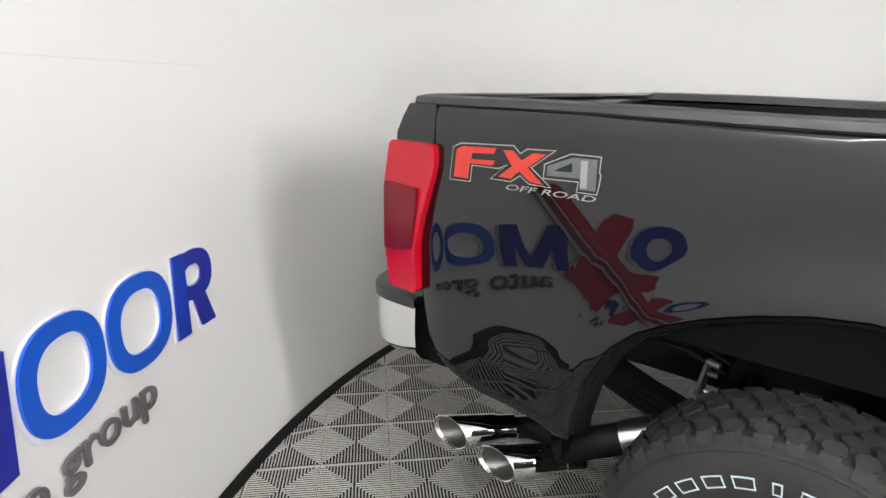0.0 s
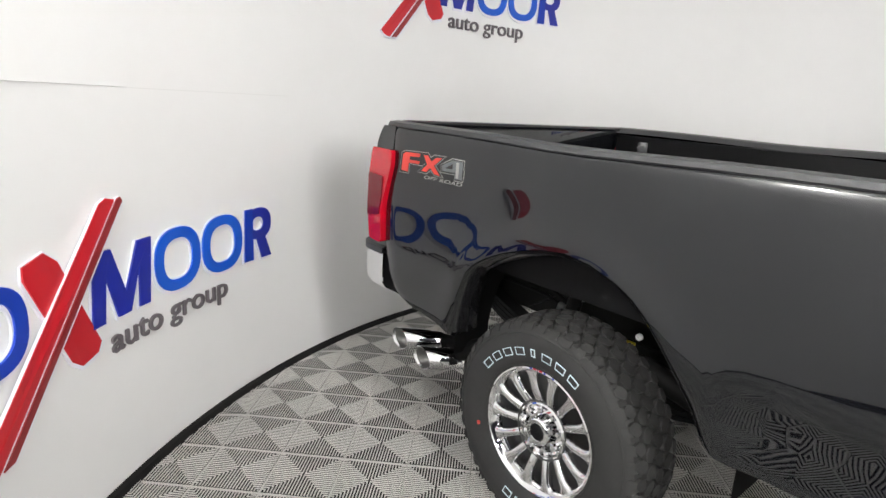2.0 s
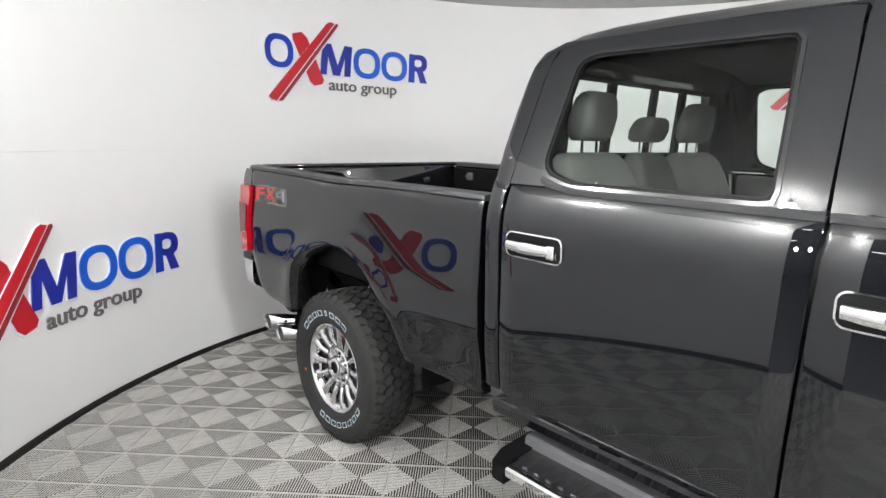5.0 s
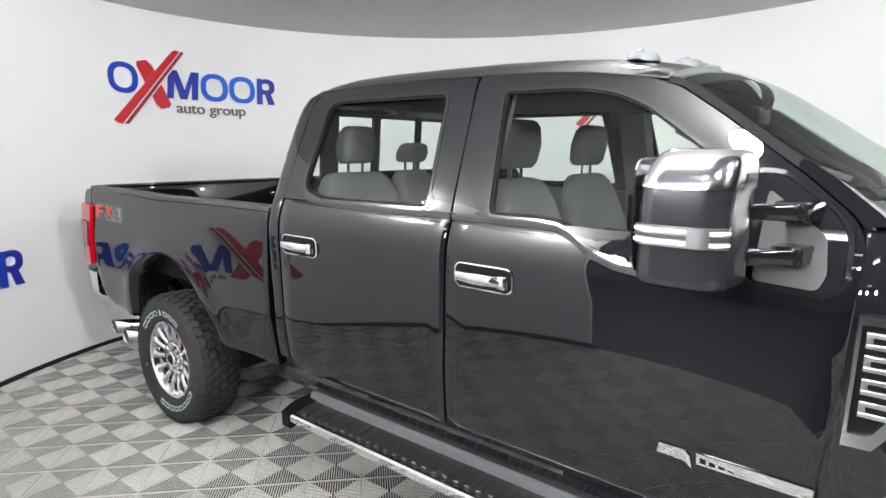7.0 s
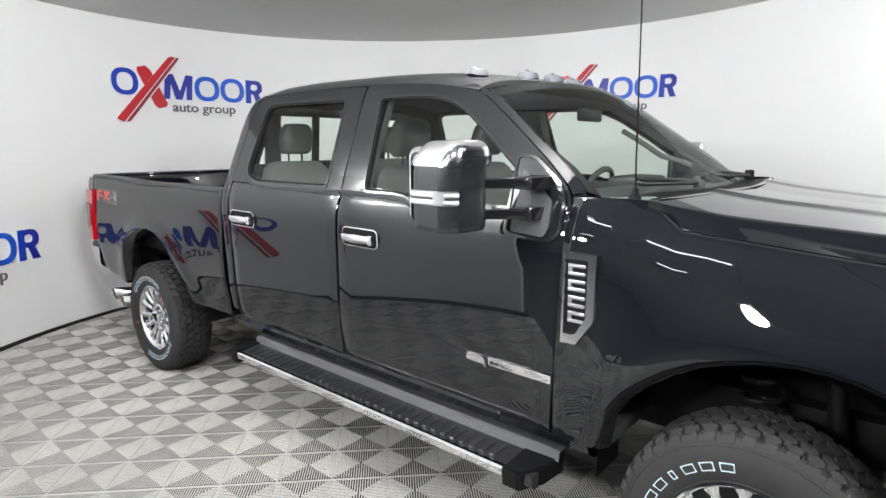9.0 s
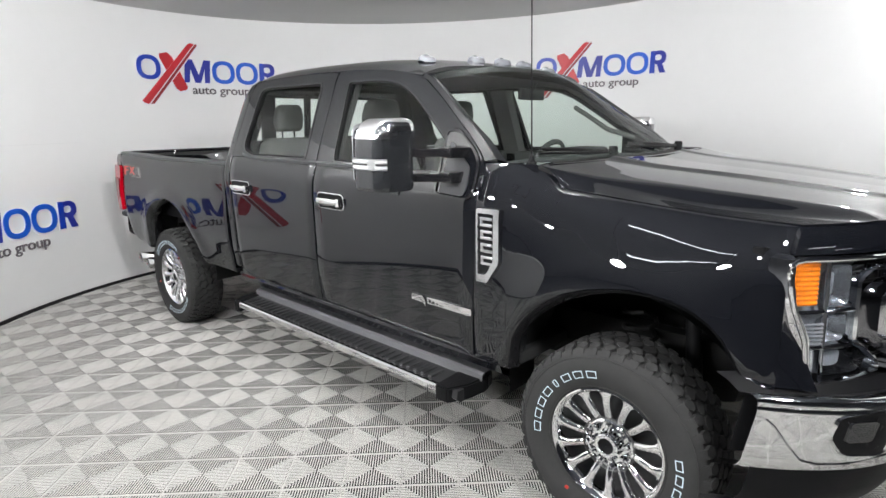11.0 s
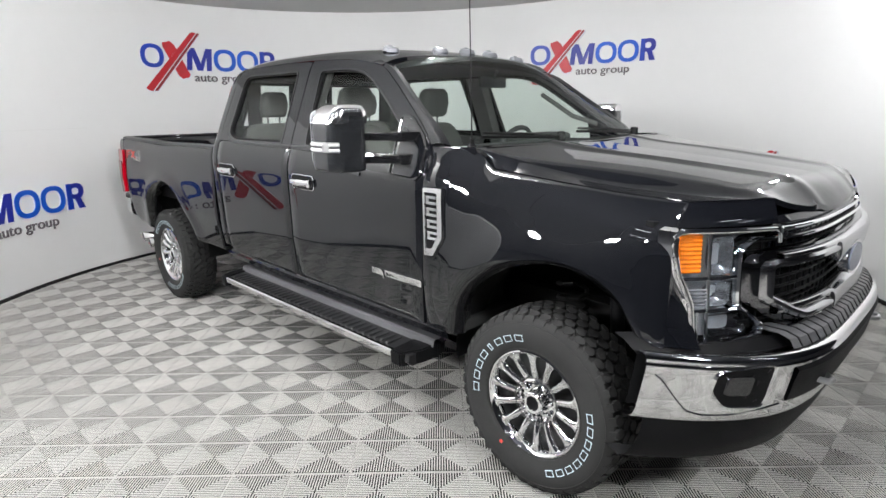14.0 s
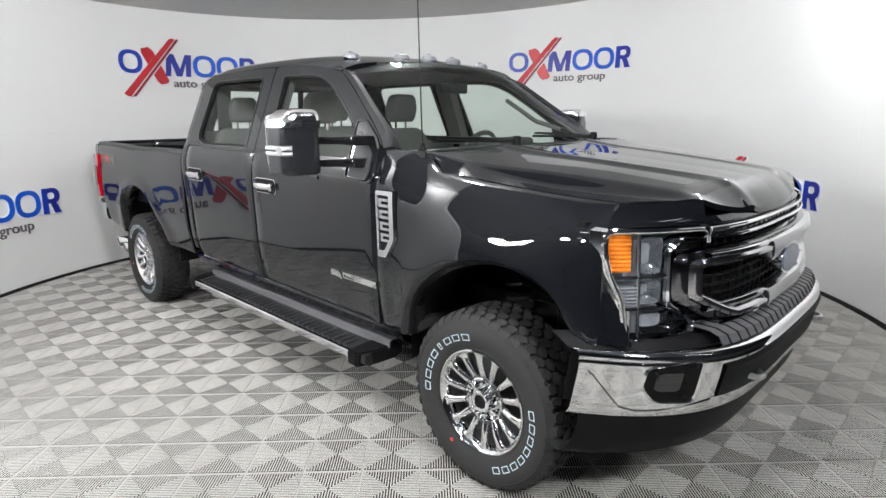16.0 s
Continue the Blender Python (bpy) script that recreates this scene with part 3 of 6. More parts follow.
    ring_panel("window_frame", s, ro, ri, rd, M_PAINT, n=4)
    g1, g2 = inset(ri, 0.012), inset(ri, 0.022)
    ring_panel("window_rubber", s, ri, g1, rd, M_GLOSS, proud=0.003, lip=0.02)
    ring_panel("inner_rubber", s, g1, g2, rd, M_BLACK, proud=-0.004, lip=0.02)
    bm = bmesh.new()
    prism(bm, inset(ri, 0.018), lambda p, q, d: (p, s * (float(np.interp(q, ZP, WP)) + d), q), -0.022, -0.018)
    body("window_pane", bm, M_GLASS, rd, smooth=False).visible_shadow = False
    f_out = [(2.198, 1.456), (2.60, 1.456), (2.80, 1.456), (3.30, 1.456), (3.436, 1.456), (3.418, 1.517), (3.395, 1.546), (3.292, 1.632), (3.20, 1.699), (3.06, 1.800), (2.93, 1.886), (2.85, 1.914), (2.765, 1.934), (2.62, 1.954), (2.43, 1.966), (2.170, 1.970), (2.182, 1.70)]
    f_in = soften([(2.345, 1.458), (2.55, 1.458), (2.625, 1.452), (2.675, 1.430), (2.75, 1.388), (2.85, 1.358), (3.20, 1.352), (3.24, 1.46), (3.215, 1.578), (3.03, 1.716), (2.94, 1.778), (2.845, 1.842), (2.745, 1.885), (2.64, 1.907), (2.54, 1.913), (2.291, 1.913)], 0.025)
    fo, fi = resample(f_out, 80), resample(f_in, 80)
    ring_panel("window_frame", s, fo, fi, fd, M_PAINT, n=4)
    ring_panel("window_rubber", s, fi, inset(fi, 0.011), fd, M_GLOSS, proud=0.003, lip=0.02)
    ring_panel("inner_rubber", s, inset(fi, 0.011), inset(fi, 0.020), fd, M_BLACK, proud=-0.004, lip=0.02)
    bm = bmesh.new()
    prism(bm, inset(fi, 0.016), lambda p, q, d: (p, s * (float(np.interp(q, ZP, WP)) + d), q), -0.022, -0.018)
    body("window_pane", bm, M_GLASS, fd, smooth=False).visible_shadow = False
    # belt moulding
    for owner, line in ((rd, [(1.34, 1.478), (1.39, 1.462), (1.48, 1.450), (1.60, 1.449), (2.19, 1.450)]), (fd, [(2.200, 1.450), (2.56, 1.451), (2.62, 1.446), (2.675, 1.422), (2.75, 1.378), (2.83, 1.352), (2.93, 1.342)])):
        bm = bmesh.new()
        rows = []
        for x, z in line:
            w = float(np.interp(z, ZP, WP))
            rows.append([(x, s * (w + a), z + b) for a, b in ((-0.003, -0.014), (0.007, -0.010), (0.008, 0.004), (-0.004, 0.012), (-0.02, 0.012))])
        grid(bm, rows)
        body("belt_moulding", bm, M_TRIM, owner, "satin grey belt moulding")
    # handles: a chrome-edged recess with a chrome pull
    for owner, cx in ((rd, 1.352), (fd, 2.362)):
        cz = 1.249
        w = wide(cx, cz)
        bm = bmesh.new()
        o = rounded(0.245, 0.092, 0.028, 5, cx, cz)
        i2 = rounded(0.235, 0.082, 0.024, 5, cx, cz)
        rows = [[(x, s * (wide(x, z) + d), z) for x, z in r] for r, d in ((o, -0.003), (o, 0.004), (i2, 0.005), (i2, -0.010))]
        grid(bm, rows, closed=True)
        hb = body("door_handle", bm, M_CHROME, owner, "chrome door handle in a chrome-edged recess")
        bm = bmesh.new()
        prism(bm, i2, lambda p, q, d: (p, s * (w + d), q), 0.0018, 0.0030)
        body("recess", bm, M_BLACK, hb, smooth=False)
        bm = bmesh.new()
        rows = []
        for t in range(9):
            x = cx - 0.105 + 0.205 * t / 8
            dep = 0.018 + 0.014 * math.sin(math.pi * t / 8)
            hh = 0.017 + 0.004 * (1 - abs(t - 4) / 4)
            rows.append([(x, s * (w + dep + 0.009 * math.cos(a)), cz - 0.002 + hh * math.sin(a)) for a in [2 * math.pi * q / 12 for q in range(12)]])
        vs = grid(bm, rows, closed=True)
        cap(bm, vs[0]), cap(bm, vs[-1][::-1])
        body("pull", bm, M_CHROME, hb)
        bm = bmesh.new()
        box(bm, cx + 0.075, cx + 0.108, min(s * w, s * (w + 0.03)), max(s * w, s * (w + 0.03)), cz - 0.026, cz + 0.022, 0.006)
        body("lock_cap", bm, M_CHROME, hb)
    # fender
    xs = [3.333, 3.340, 3.39, 3.44, 3.50, 3.53, 3.55] + sorted([p[0] for p in ARCH_F] + [3.69, 3.755]) + [4.585, 4.60, 4.62, 4.635]
    fen = skin("front_fender", s, [(x, 0.075 * max(0, (3.60 - x) / 0.25), low(x, FEN_LOW), low(x, FEN_TOP)) for x in [q + (0.066 if q < 3.5 else 0.02 if q < 3.57 else 0) for q in xs]], truck, nv=26, lip=0.05, shape=fender_wide)
    bm = bmesh.new()
    rows = []
    for x, z in ARCH_F:
        d = Vector((x - 4.09, z - 0.5)).normalized()
        w = wide(x, z)
        rows.append([(x + d.x * k, s * (w - q), z + d.y * k) for k, q in ((0.0, 0.0), (-0.012, 0.012), (-0.03, 0.06), (-0.01, 0.13))])
    grid(bm, rows)
    body("arch_lip", bm, M_GLOSS, fen)
    # wheel house liners
    for cx, rr, x0, x1 in ((0.05, 0.60, -0.55, 0.65), (4.09, 0.55, 3.50, 4.68)):
        bm = bmesh.new()
        rows = []
        for k in range(19):
            a = math.pi * (k / 18) * 1.06 - 0.09
            rows.append([(cx + rr * math.cos(a), s * y, 0.50 + rr * math.sin(a)) for y in (0.90, 0.80, 0.70)])
        vs = grid(bm, rows)
        body("wheel_liner", bm, M_UNDERBODY, truck)
    # rocker panel under the doors
    bm = bmesh.new()
    rows = []
    for x in (1.14, 1.146, 1.6, 2.2, 2.8, 3.4, 3.52, 3.525):
        rows.append([(x, s * y, z) for y, z in ((0.945, 0.605), (0.950, 0.59), (0.935, 0.55), (0.88, 0.515), (0.80, 0.51))])
    grid(bm, rows)
    body("rocker_panel", bm, M_PAINT, truck)
    # badge on the fender: chrome surround with an arrow foot, dark plate and raised bars
    bo = [(3.424, 0.985), (3.490, 0.988), (3.557, 1.085), (3.563, 1.325), (3.434, 1.323)]
    bi = [(3.440, 1.026), (3.481, 1.028), (3.521, 1.094), (3.527, 1.297), (3.447, 1.296)]
    o, i2 = resample(bo, 40), resample(bi, 40)
    bm = bmesh.new()
    rows = [[(x, s * (wide(x, z) + d), z) for x, z in r] for r, d in ((o, -0.004), (inset(o, 0.003), 0.014), (inset(i2, -0.003), 0.014), (i2, 0.004))]
    grid(bm, rows, closed=True)
    bd = body("fender_badge", bm, M_CAPCHROME, fen, "chrome fender badge with raised bars")
    bm = bmesh.new()
    prism(bm, bi, lambda p, q, d: (p, s * (wide(p, q) + d), q), 0.002, 0.006)
    body("badge_plate", bm, M_BLACK, bd, smooth=False)
    for zc in (1.262, 1.205, 1.147, 1.090):
        bm = bmesh.new()
        for zz in (zc - 0.014, zc + 0.014):
            box(bm, 3.454, 3.518, min(s * 1.0, s * (wide(3.49, zc) + 0.012)), max(s * 1.0, s * (wide(3.49, zc) + 0.012)), zz - 0.006, zz + 0.006, 0.002)
        box(bm, 3.454, 3.468, min(s * 1.0, s * (wide(3.49, zc) + 0.011)), max(s * 1.0, s * (wide(3.49, zc) + 0.011)), zc - 0.018, zc + 0.018, 0.002)
        body("badge_bar", bm, M_SATIN, bd)
    # engine badge on the front door
    bm = bmesh.new()
    prism(bm, [(3.098, 0.806), (3.385, 0.806), (3.385, 0.840), (3.098, 0.840)], lambda p, q, d: (p, s * (wide(p, q) + d), q), -0.002, 0.006)
    eb = body("engine_badge", bm, M_CHROME, fd, "chrome badge strip with dark bars", smooth=False)
    for k in range(11):
        if k == 5:
            continue
        x = 3.108 + 0.0250 * k
        bm = bmesh.new()
        box(bm, x, x + 0.016, min(s * 0.97, s * (wide(x, 0.823) + 0.007)), max(s * 0.97, s * (wide(x, 0.823) + 0.007)), 0.814, 0.832)
        body("dark_bar", bm, M_BLACK, eb, smooth=False)
    bm = bmesh.new()
    prism(bm, [(2.985, 0.808), (3.065, 0.804), (3.085, 0.788), (3.08, 0.823), (3.065, 0.840), (2.992, 0.840)], lambda p, q, d: (p, s * (wide(p, q) + d), q), -0.002, 0.006)
    body("badge_emblem", bm, M_CHROME, eb, smooth=False)
    # tail lamp
    tl_o = [(-0.918, 1.284), (-1.094, 1.284), (-1.116, 1.16), (-1.110, 0.96), (-1.096, 0.854), (-0.978, 0.856), (-0.984, 0.985), (-0.968, 1.06), (-0.916, 1.22)]
    bm = bmesh.new()

    def lamp_put(p, q, d):
        w = float(np.interp(q, ZP, WB)) - 0.25 * max(0, -0.9 - p) ** 1.6 + d
        return (p, s * w, q)
    prism(bm, soften(tl_o, 0.02), lamp_put, -0.06, 0.020)
    tl = body("tail_lamp", bm, M_RED, truck, "red tail lamp with a darker middle lens", 30)
    bm = bmesh.new()
    prism(bm, soften([(-0.976, 1.160), (-1.114, 1.166), (-1.112, 0.965), (-0.994, 0.985), (-0.984, 1.05)], 0.012), lamp_put, 0.0, 0.024)
    body("middle_lens", bm, M_REDDARK, tl)
    bm = bmesh.new()
    o = soften(tl_o, 0.02)
    rows = [[lamp_put(p, q, d) for p, q in r] for r, d in ((inset(o[::-1], -0.008), 0.001), (inset(o[::-1], -0.008), 0.006), (o[::-1], 0.006))]
    grid(bm, rows, closed=True)
    body("lamp_bezel", bm, M_BLACK, tl)
    # the bed's rear corner above the lamp
    bm = bmesh.new()
    prism(bm, soften([(-0.935, 1.386), (-1.036, 1.384), (-1.056, 1.350), (-1.080, 1.306), (-1.082, 1.276), (-0.935, 1.276)][::-1], 0.006), lamp_put, -0.09, 0.0012)
    body("bed_corner", bm, M_PAINT, bed)
    # running board
    rb = running_board(s)
    mirror(s)
    headlamp(s)
    return bed, fd


def running_board(s):
    Y = lambda a: s * a
    bm = bmesh.new()
    x0, x1 = 1.27, 3.36
    rows = []
    for x in (x0, x0 + 0.01, 1.6, 2.2, 2.8, x1 - 0.01, x1):
        e = 0.004 if x in (x0, x1) else 0
        rows.append([(x, Y(y), z) for y, z in ((0.80, 0.40), (0.80, 0.462 - e), (0.84, 0.468 - e), (0.93, 0.462 - e), (1.06, 0.450 - e), (1.065, 0.41), (1.04, 0.388), (0.84, 0.385))])
    vs = grid(bm, rows, closed=True)
    cap(bm, vs[0]), cap(bm, vs[-1][::-1])
    rb = body("running_board", bm, M_STEP, truck, "black ribbed running board with a chrome edge")
    bm = bmesh.new()
    rows = [[(x, Y(y), z) for y, z in ((1.052, 0.452), (1.072, 0.452), (1.081, 0.445), (1.080, 0.418), (1.064, 0.410))] for x in (1.335, 1.345, 2.2, 3.225, 3.235)]
    grid(bm, rows)
    body("chrome_edge", bm, M_CHROME, rb)
    bm = bmesh.new()
    rows = [[(x, Y(y), z) for y, z in ((0.845, 0.466), (0.848, 0.494), (0.858, 0.503), (0.905, 0.503), (0.918, 0.494), (0.922, 0.462))] for x in (1.29, 1.30, 2.2, 3.385, 3.395)]
    grid(bm, rows)
    body("inner_strip", bm, M_STRIP, rb, "grey strip along the board")
    for k in range(35):
        x = 1.38 + 0.052 * k
        bm = bmesh.new()
        box(bm, x, x + 0.026, min(Y(0.94), Y(1.045)), max(Y(0.94), Y(1.045)), 0.450, 0.464, 0.004, 1)
        body("tread_rib", bm, M_STEP, rb)
    for xa, xb, sl in ((3.235, 3.395, 1), (1.24, 1.335, -1)):
        bm = bmesh.new()
        pts = [(xa, 0.82), (xb - 0.03 * (sl > 0), 0.82), (xb, 0.88), (xb - 0.02, 0.99), (xb - 0.08, 1.085), (xa, 1.085)] if sl > 0 else [(xb, 0.82), (xa, 0.83), (xa, 1.0), (xa + 0.03, 1.085), (xb, 1.085)]
        prism(bm, pts, lambda p, q, d: (p, Y(q), d - 0.018 * max(0.0, q - 0.9) / 0.18), 0.398, 0.476)
        bmesh.ops.bevel(bm, geom=list(bm.edges), offset=0.008, segments=2, affect="EDGES")
        body("end_cap", bm, M_BLACK, rb)
    for x in (1.5, 2.2, 3.0):
        bm = bmesh.new()
        box(bm, x - 0.03, x + 0.03, min(Y(0.6), Y(0.9)), max(Y(0.6), Y(0.9)), 0.41, 0.45)
        body("bracket", bm, M_UNDERBODY, rb)
    return rb


def mirror(s):
    """A tall towing mirror on two arms: a stack of level rings, chrome above and dark below."""
    Y = lambda a: s * a
    n = 64
    levels = ((1.392, 0.80), (1.394, 0.90), (1.400, 0.965), (1.412, 1.0), (1.44, 1.0), (1.489, 1.0), (1.493, 1.0), (1.529, 1.0), (1.533, 1.0), (1.57, 0.995), (1.612, 0.985), (1.618, 0.985), (1.634, 0.97), (1.652, 0.93), (1.668, 0.87), (1.682, 0.79), (1.693, 0.68), (1.699, 0.56), (1.702, 0.40))

    def ring(z, grow, out=0.0):
        drop = max(0.0, (z - 1.60) / 0.10)
        pts = resample(rounded(0.196 * grow + 2 * out, 0.196 * grow ** 0.6 + 2 * out, 0.052 * grow, 6), n)
        return [Vector((3.113 + 0.02 * drop + b - 0.16 * a, Y(1.248 - 0.014 * drop + a), z)) for a, b in pts]

    def shell(rings, cols=None, low_cap=False, high_cap=False):
        bm = bmesh.new()
        vs = [[bm.verts.new(p) for p in r] for r in rings]
        for a, b in zip(vs, vs[1:]):
            for k in range(n):
                if cols is None or k in cols:
                    q = (k + 1) % n
                    bm.faces.new((a[k], a[q], b[q], b[k]))
        if low_cap:
            cap(bm, vs[0][::-1])
        if high_cap:
            cap(bm, vs[-1])
        bmesh.ops.delete(bm, geom=[v for v in bm.verts if not v.link_faces], context="VERTS")
        return bm
    lo = [ring(z, g) for z, g in levels if z <= 1.6185]
    mr = body("tow_mirror", shell(lo, None, True, True), M_MIRROR_SHELL, truck, "black towing mirror with a chrome cap and clear signal lamp", 40)
    hi = [ring(1.6165, 0.985, 0.0035)] + [ring(z, g, 0.0035) for z, g in levels if z > 1.617]
    body("mirror_cap", shell(hi, None, True, True), M_CAPCHROME, mr, "chrome upper cap", 40)
    # the dark inlay that cuts into the cap on the inner half of its forward face
    face_in = [k for k in range(n) if ring(1.63, 0.97)[k].x > 3.16 and abs(ring(1.63, 0.97)[k].y) < 1.27]
    body("cap_inlay", shell([ring(1.6150, 0.985, 0.0052), ring(1.634, 0.970, 0.0052), ring(1.650, 0.935, 0.0052)], face_in), M_MIRROR_SHELL, mr)
    # signal lamp wrapped round the outer forward corner: chrome frame, clear ribs and a dark slot
    wrap = [k for k in range(n) if ring(1.5, 1.0)[k].x > 3.012 and abs(ring(1.5, 1.0)[k].y) > 1.316]
    lamp = body("signal_lamp", shell([ring(z, 1.0, o) for z, o in ((1.486, 0.0), (1.488, 0.005), (1.532, 0.005), (1.534, 0.0))], wrap), M_SATIN, mr, "clear ribbed signal lamp in a bright frame", 30)
    for za, zb, m, nm in ((1.492, 1.503, M_CLEARRIB, "clear_rib"), (1.5055, 1.5145, M_RECESS_SHADE, "dark_slot"), (1.517, 1.528, M_CLEARRIB, "clear_rib")):
        body(nm, shell([ring(z, 1.0, o) for z, o in ((za, 0.004), (za + 0.002, 0.0078), (zb - 0.002, 0.0078), (zb, 0.004))], wrap[2:-2]), m, lamp)
    bm = bmesh.new()
    prism(bm, rounded(0.155, 0.27, 0.04, 5, 1.248, 1.545), lambda p, q, d: (d - 0.16 * (p - 1.248), Y(p), q), 3.0085, 3.0125)
    body("mirror_glass", bm, M_SILVER, mr, smooth=False)
    for z in (1.552, 1.442):
        bm = bmesh.new()
        rows = []
        for a, x, h, w in ((0.93, 3.30, 0.036, 0.055), (1.03, 3.275, 0.034, 0.05), (1.032, 3.265, 0.027, 0.038), (1.165, 3.15, 0.024, 0.03)):
            rows.append([(x + w * math.cos(q), Y(a), z + h * math.sin(q)) for q in [math.pi / 4 + math.pi / 2 * k for k in range(4)]])
        vs = grid(bm, rows, closed=True)
        cap(bm, vs[0]), cap(bm, vs[-1][::-1])
        bmesh.ops.bevel(bm, geom=[e for e in bm.edges if not e.is_boundary], offset=0.004, segments=1, affect="EDGES")
        body("mirror_arm", bm, M_GLOSS, mr)
    # sail panel behind the arms
    o = soften([(3.17, 1.352), (3.365, 1.340), (3.412, 1.375), (3.408, 1.505), (3.375, 1.556), (3.245, 1.652), (3.16, 1.655)], 0.03)
    bm = bmesh.new()
    prism(bm, o, lambda p, q, d: (p, Y(float(np.interp(q, ZP, WP)) + d), q), -0.03, 0.007)
    body("sail_panel", bm, M_PAINT, mr)
    bm = bmesh.new()
    rows = [[(p, Y(float(np.interp(q, ZP, WP)) + d), q) for p, q in r] for r, d in ((o, -0.002), (o, 0.009), (inset(o, 0.012), 0.011), (inset(o, 0.016), 0.004))]
    grid(bm, rows, closed=True)
    body("sail_edge", bm, M_GLOSS, mr)
    bm = bmesh.new()
    prism(bm, soften([(3.20, 1.368), (3.345, 1.360), (3.362, 1.40), (3.352, 1.49), (3.21, 1.60)], 0.015), lambda p, q, d: (p, Y(float(np.interp(q, ZP, WP)) + d), q), 0.0, 0.010)
    body("sail_inset", bm, M_TRIM, mr)


def front_x(y):
    """The front face's plan curve."""
    return 4.935 - 0.300 * (abs(y) / 0.97) ** 3.1


def spread(p):
    """Widens the front face towards its ends."""
    a = abs(p)
    a = 1.085 * a if a < 0.706 else 0.766 + 0.924 * (a - 0.706)
    return math.copysign(a, p)


M_LAMPBOWL = mat("lamp_reflector", (0.36, 0.37, 0.39), rough=0.16, metal=0.75, coat=0.4, vary=0.35, scale=30)


def headlamp(s):
    Y = lambda a: s * a
    face = lambda p, q, d: (front_x(spread(p)) + d, Y(spread(p)), q + 0.016)
    o = soften([(0.56, 1.268), (0.928, 1.272), (0.930, 1.20), (0.916, 1.11), (0.872, 1.005), (0.858, 0.848), (0.80, 0.842), (0.60, 0.862), (0.60, 0.90), (0.705, 0.99), (0.712, 1.185), (0.665, 1.222), (0.56, 1.222)][::-1], 0.012)
    n = 72
    o = resample(o, n)
    bm = bmesh.new()
    rows = [[face(p, q, d) for p, q in r] for r, d in ((o, -0.05), (o, 0.012), (inset(o, 0.007), 0.016), (inset(o, 0.012), -0.002))]
    grid(bm, rows, closed=True)
    hl = body("headlamp", bm, M_CHROME, truck, "clear headlamp with an amber side marker and chrome rim")
    bm = bmesh.new()
    prism(bm, inset(o, 0.012), lambda p, q, d: face(p, q, d), -0.06, -0.045)
    body("lamp_housing", bm, mat("smoked_lamp_housing", (0.30, 0.305, 0.32), rough=0.3, coat=0.5, vary=0.2, scale=25), hl, smooth=False)
    bm = bmesh.new()
    rows = []
    for k in range(19):
        t = k / 18
        z = 1.112 + 0.138 * t
        dd = 0.006 if k % 2 else 0.001
        rows.append([face(a, z, dd) for a in (0.843 + 0.003 * t, 0.86, 0.885, 0.900 + 0.014 * t)])
    grid(bm, rows)
    out = bmesh.ops.extrude_edge_only(bm, edges=[e for e in bm.edges if e.is_boundary])
    for v in out["geom"]:
        if isinstance(v, bmesh.types.BMVert):
            v.co.x -= 0.05
    body("amber_marker", bm, M_AMBER, hl, "ribbed amber side marker", 20)
    for (pa, pb, z0, z1) in ((0.722, 0.80, 1.10, 1.235), (0.72, 0.80, 0.985, 1.075), (0.65, 0.79, 0.868, 0.955)):
        bm = bmesh.new()
        pc, zc = (pa + pb) / 2, (z0 + z1) / 2
        rows = []
        for k, d in ((1.0, -0.012), (0.85, -0.03), (0.5, -0.05), (0.1, -0.056)):
            rows.append([face(pc + (a - pc) * k, zc + (z - zc) * k, d) for a, z in rounded(pb - pa, z1 - z0, 0.02, 4, pc, zc)])
        vs = grid(bm, rows, closed=True)
        cap(bm, vs[-1][::-1])
        body("reflector", bm, M_LAMPBOWL if z0 > 0.97 else M_GLOSS, hl)
    for k in range(6):
        z = 0.985 + 0.013 * k
        bm = bmesh.new()
        tube(bm, [face(a, z, 0.004) for a in (0.815, 0.835, 0.86, 0.866 + 0.006 * k)], 0.0045, 6)
        body("lens_rib", bm, M_CLEARLAMP, hl)
    for a0, z0, a1, z1 in ((0.820, 1.26, 0.806, 0.852), (0.715, 1.090, 0.905, 1.092), (0.705, 0.972, 0.862, 0.972), (0.842, 0.97, 0.836, 0.852)):
        bm = bmesh.new()
        tube(bm, [face(a0 + (a1 - a0) * t / 6, z0 + (z1 - z0) * t / 6, 0.002) for t in range(7)], 0.007, 6)
        body("chrome_divider", bm, M_CHROME, hl)
    bm = bmesh.new()
    path = [(0.575, 1.205), (0.580, 1.240), (0.60, 1.256), (0.70, 1.258), (0.80, 1.259), (0.90, 1.260), (0.928, 1.252), (0.932, 1.225), (0.924, 1.16), (0.912, 1.105), (0.892, 1.05), (0.874, 1.00), (0.866, 0.93), (0.860, 0.85)]
    path = resample(path + path[::-1], 80)[:41]
    tube(bm, [face(p, q, 0.012) for p, q in path], 0.0085, 10)
    body("lamp_rim", bm, M_CHROME, hl, "bright chrome rim")
    bm = bmesh.new()
    prism(bm, inset(o, 0.016), face, 0.008, 0.012)
    body("lens", bm, M_CLEARLENS, hl, smooth=False).visible_shadow = False


bed_near, door_near = side(-1)
bed_far, door_far = side(1)

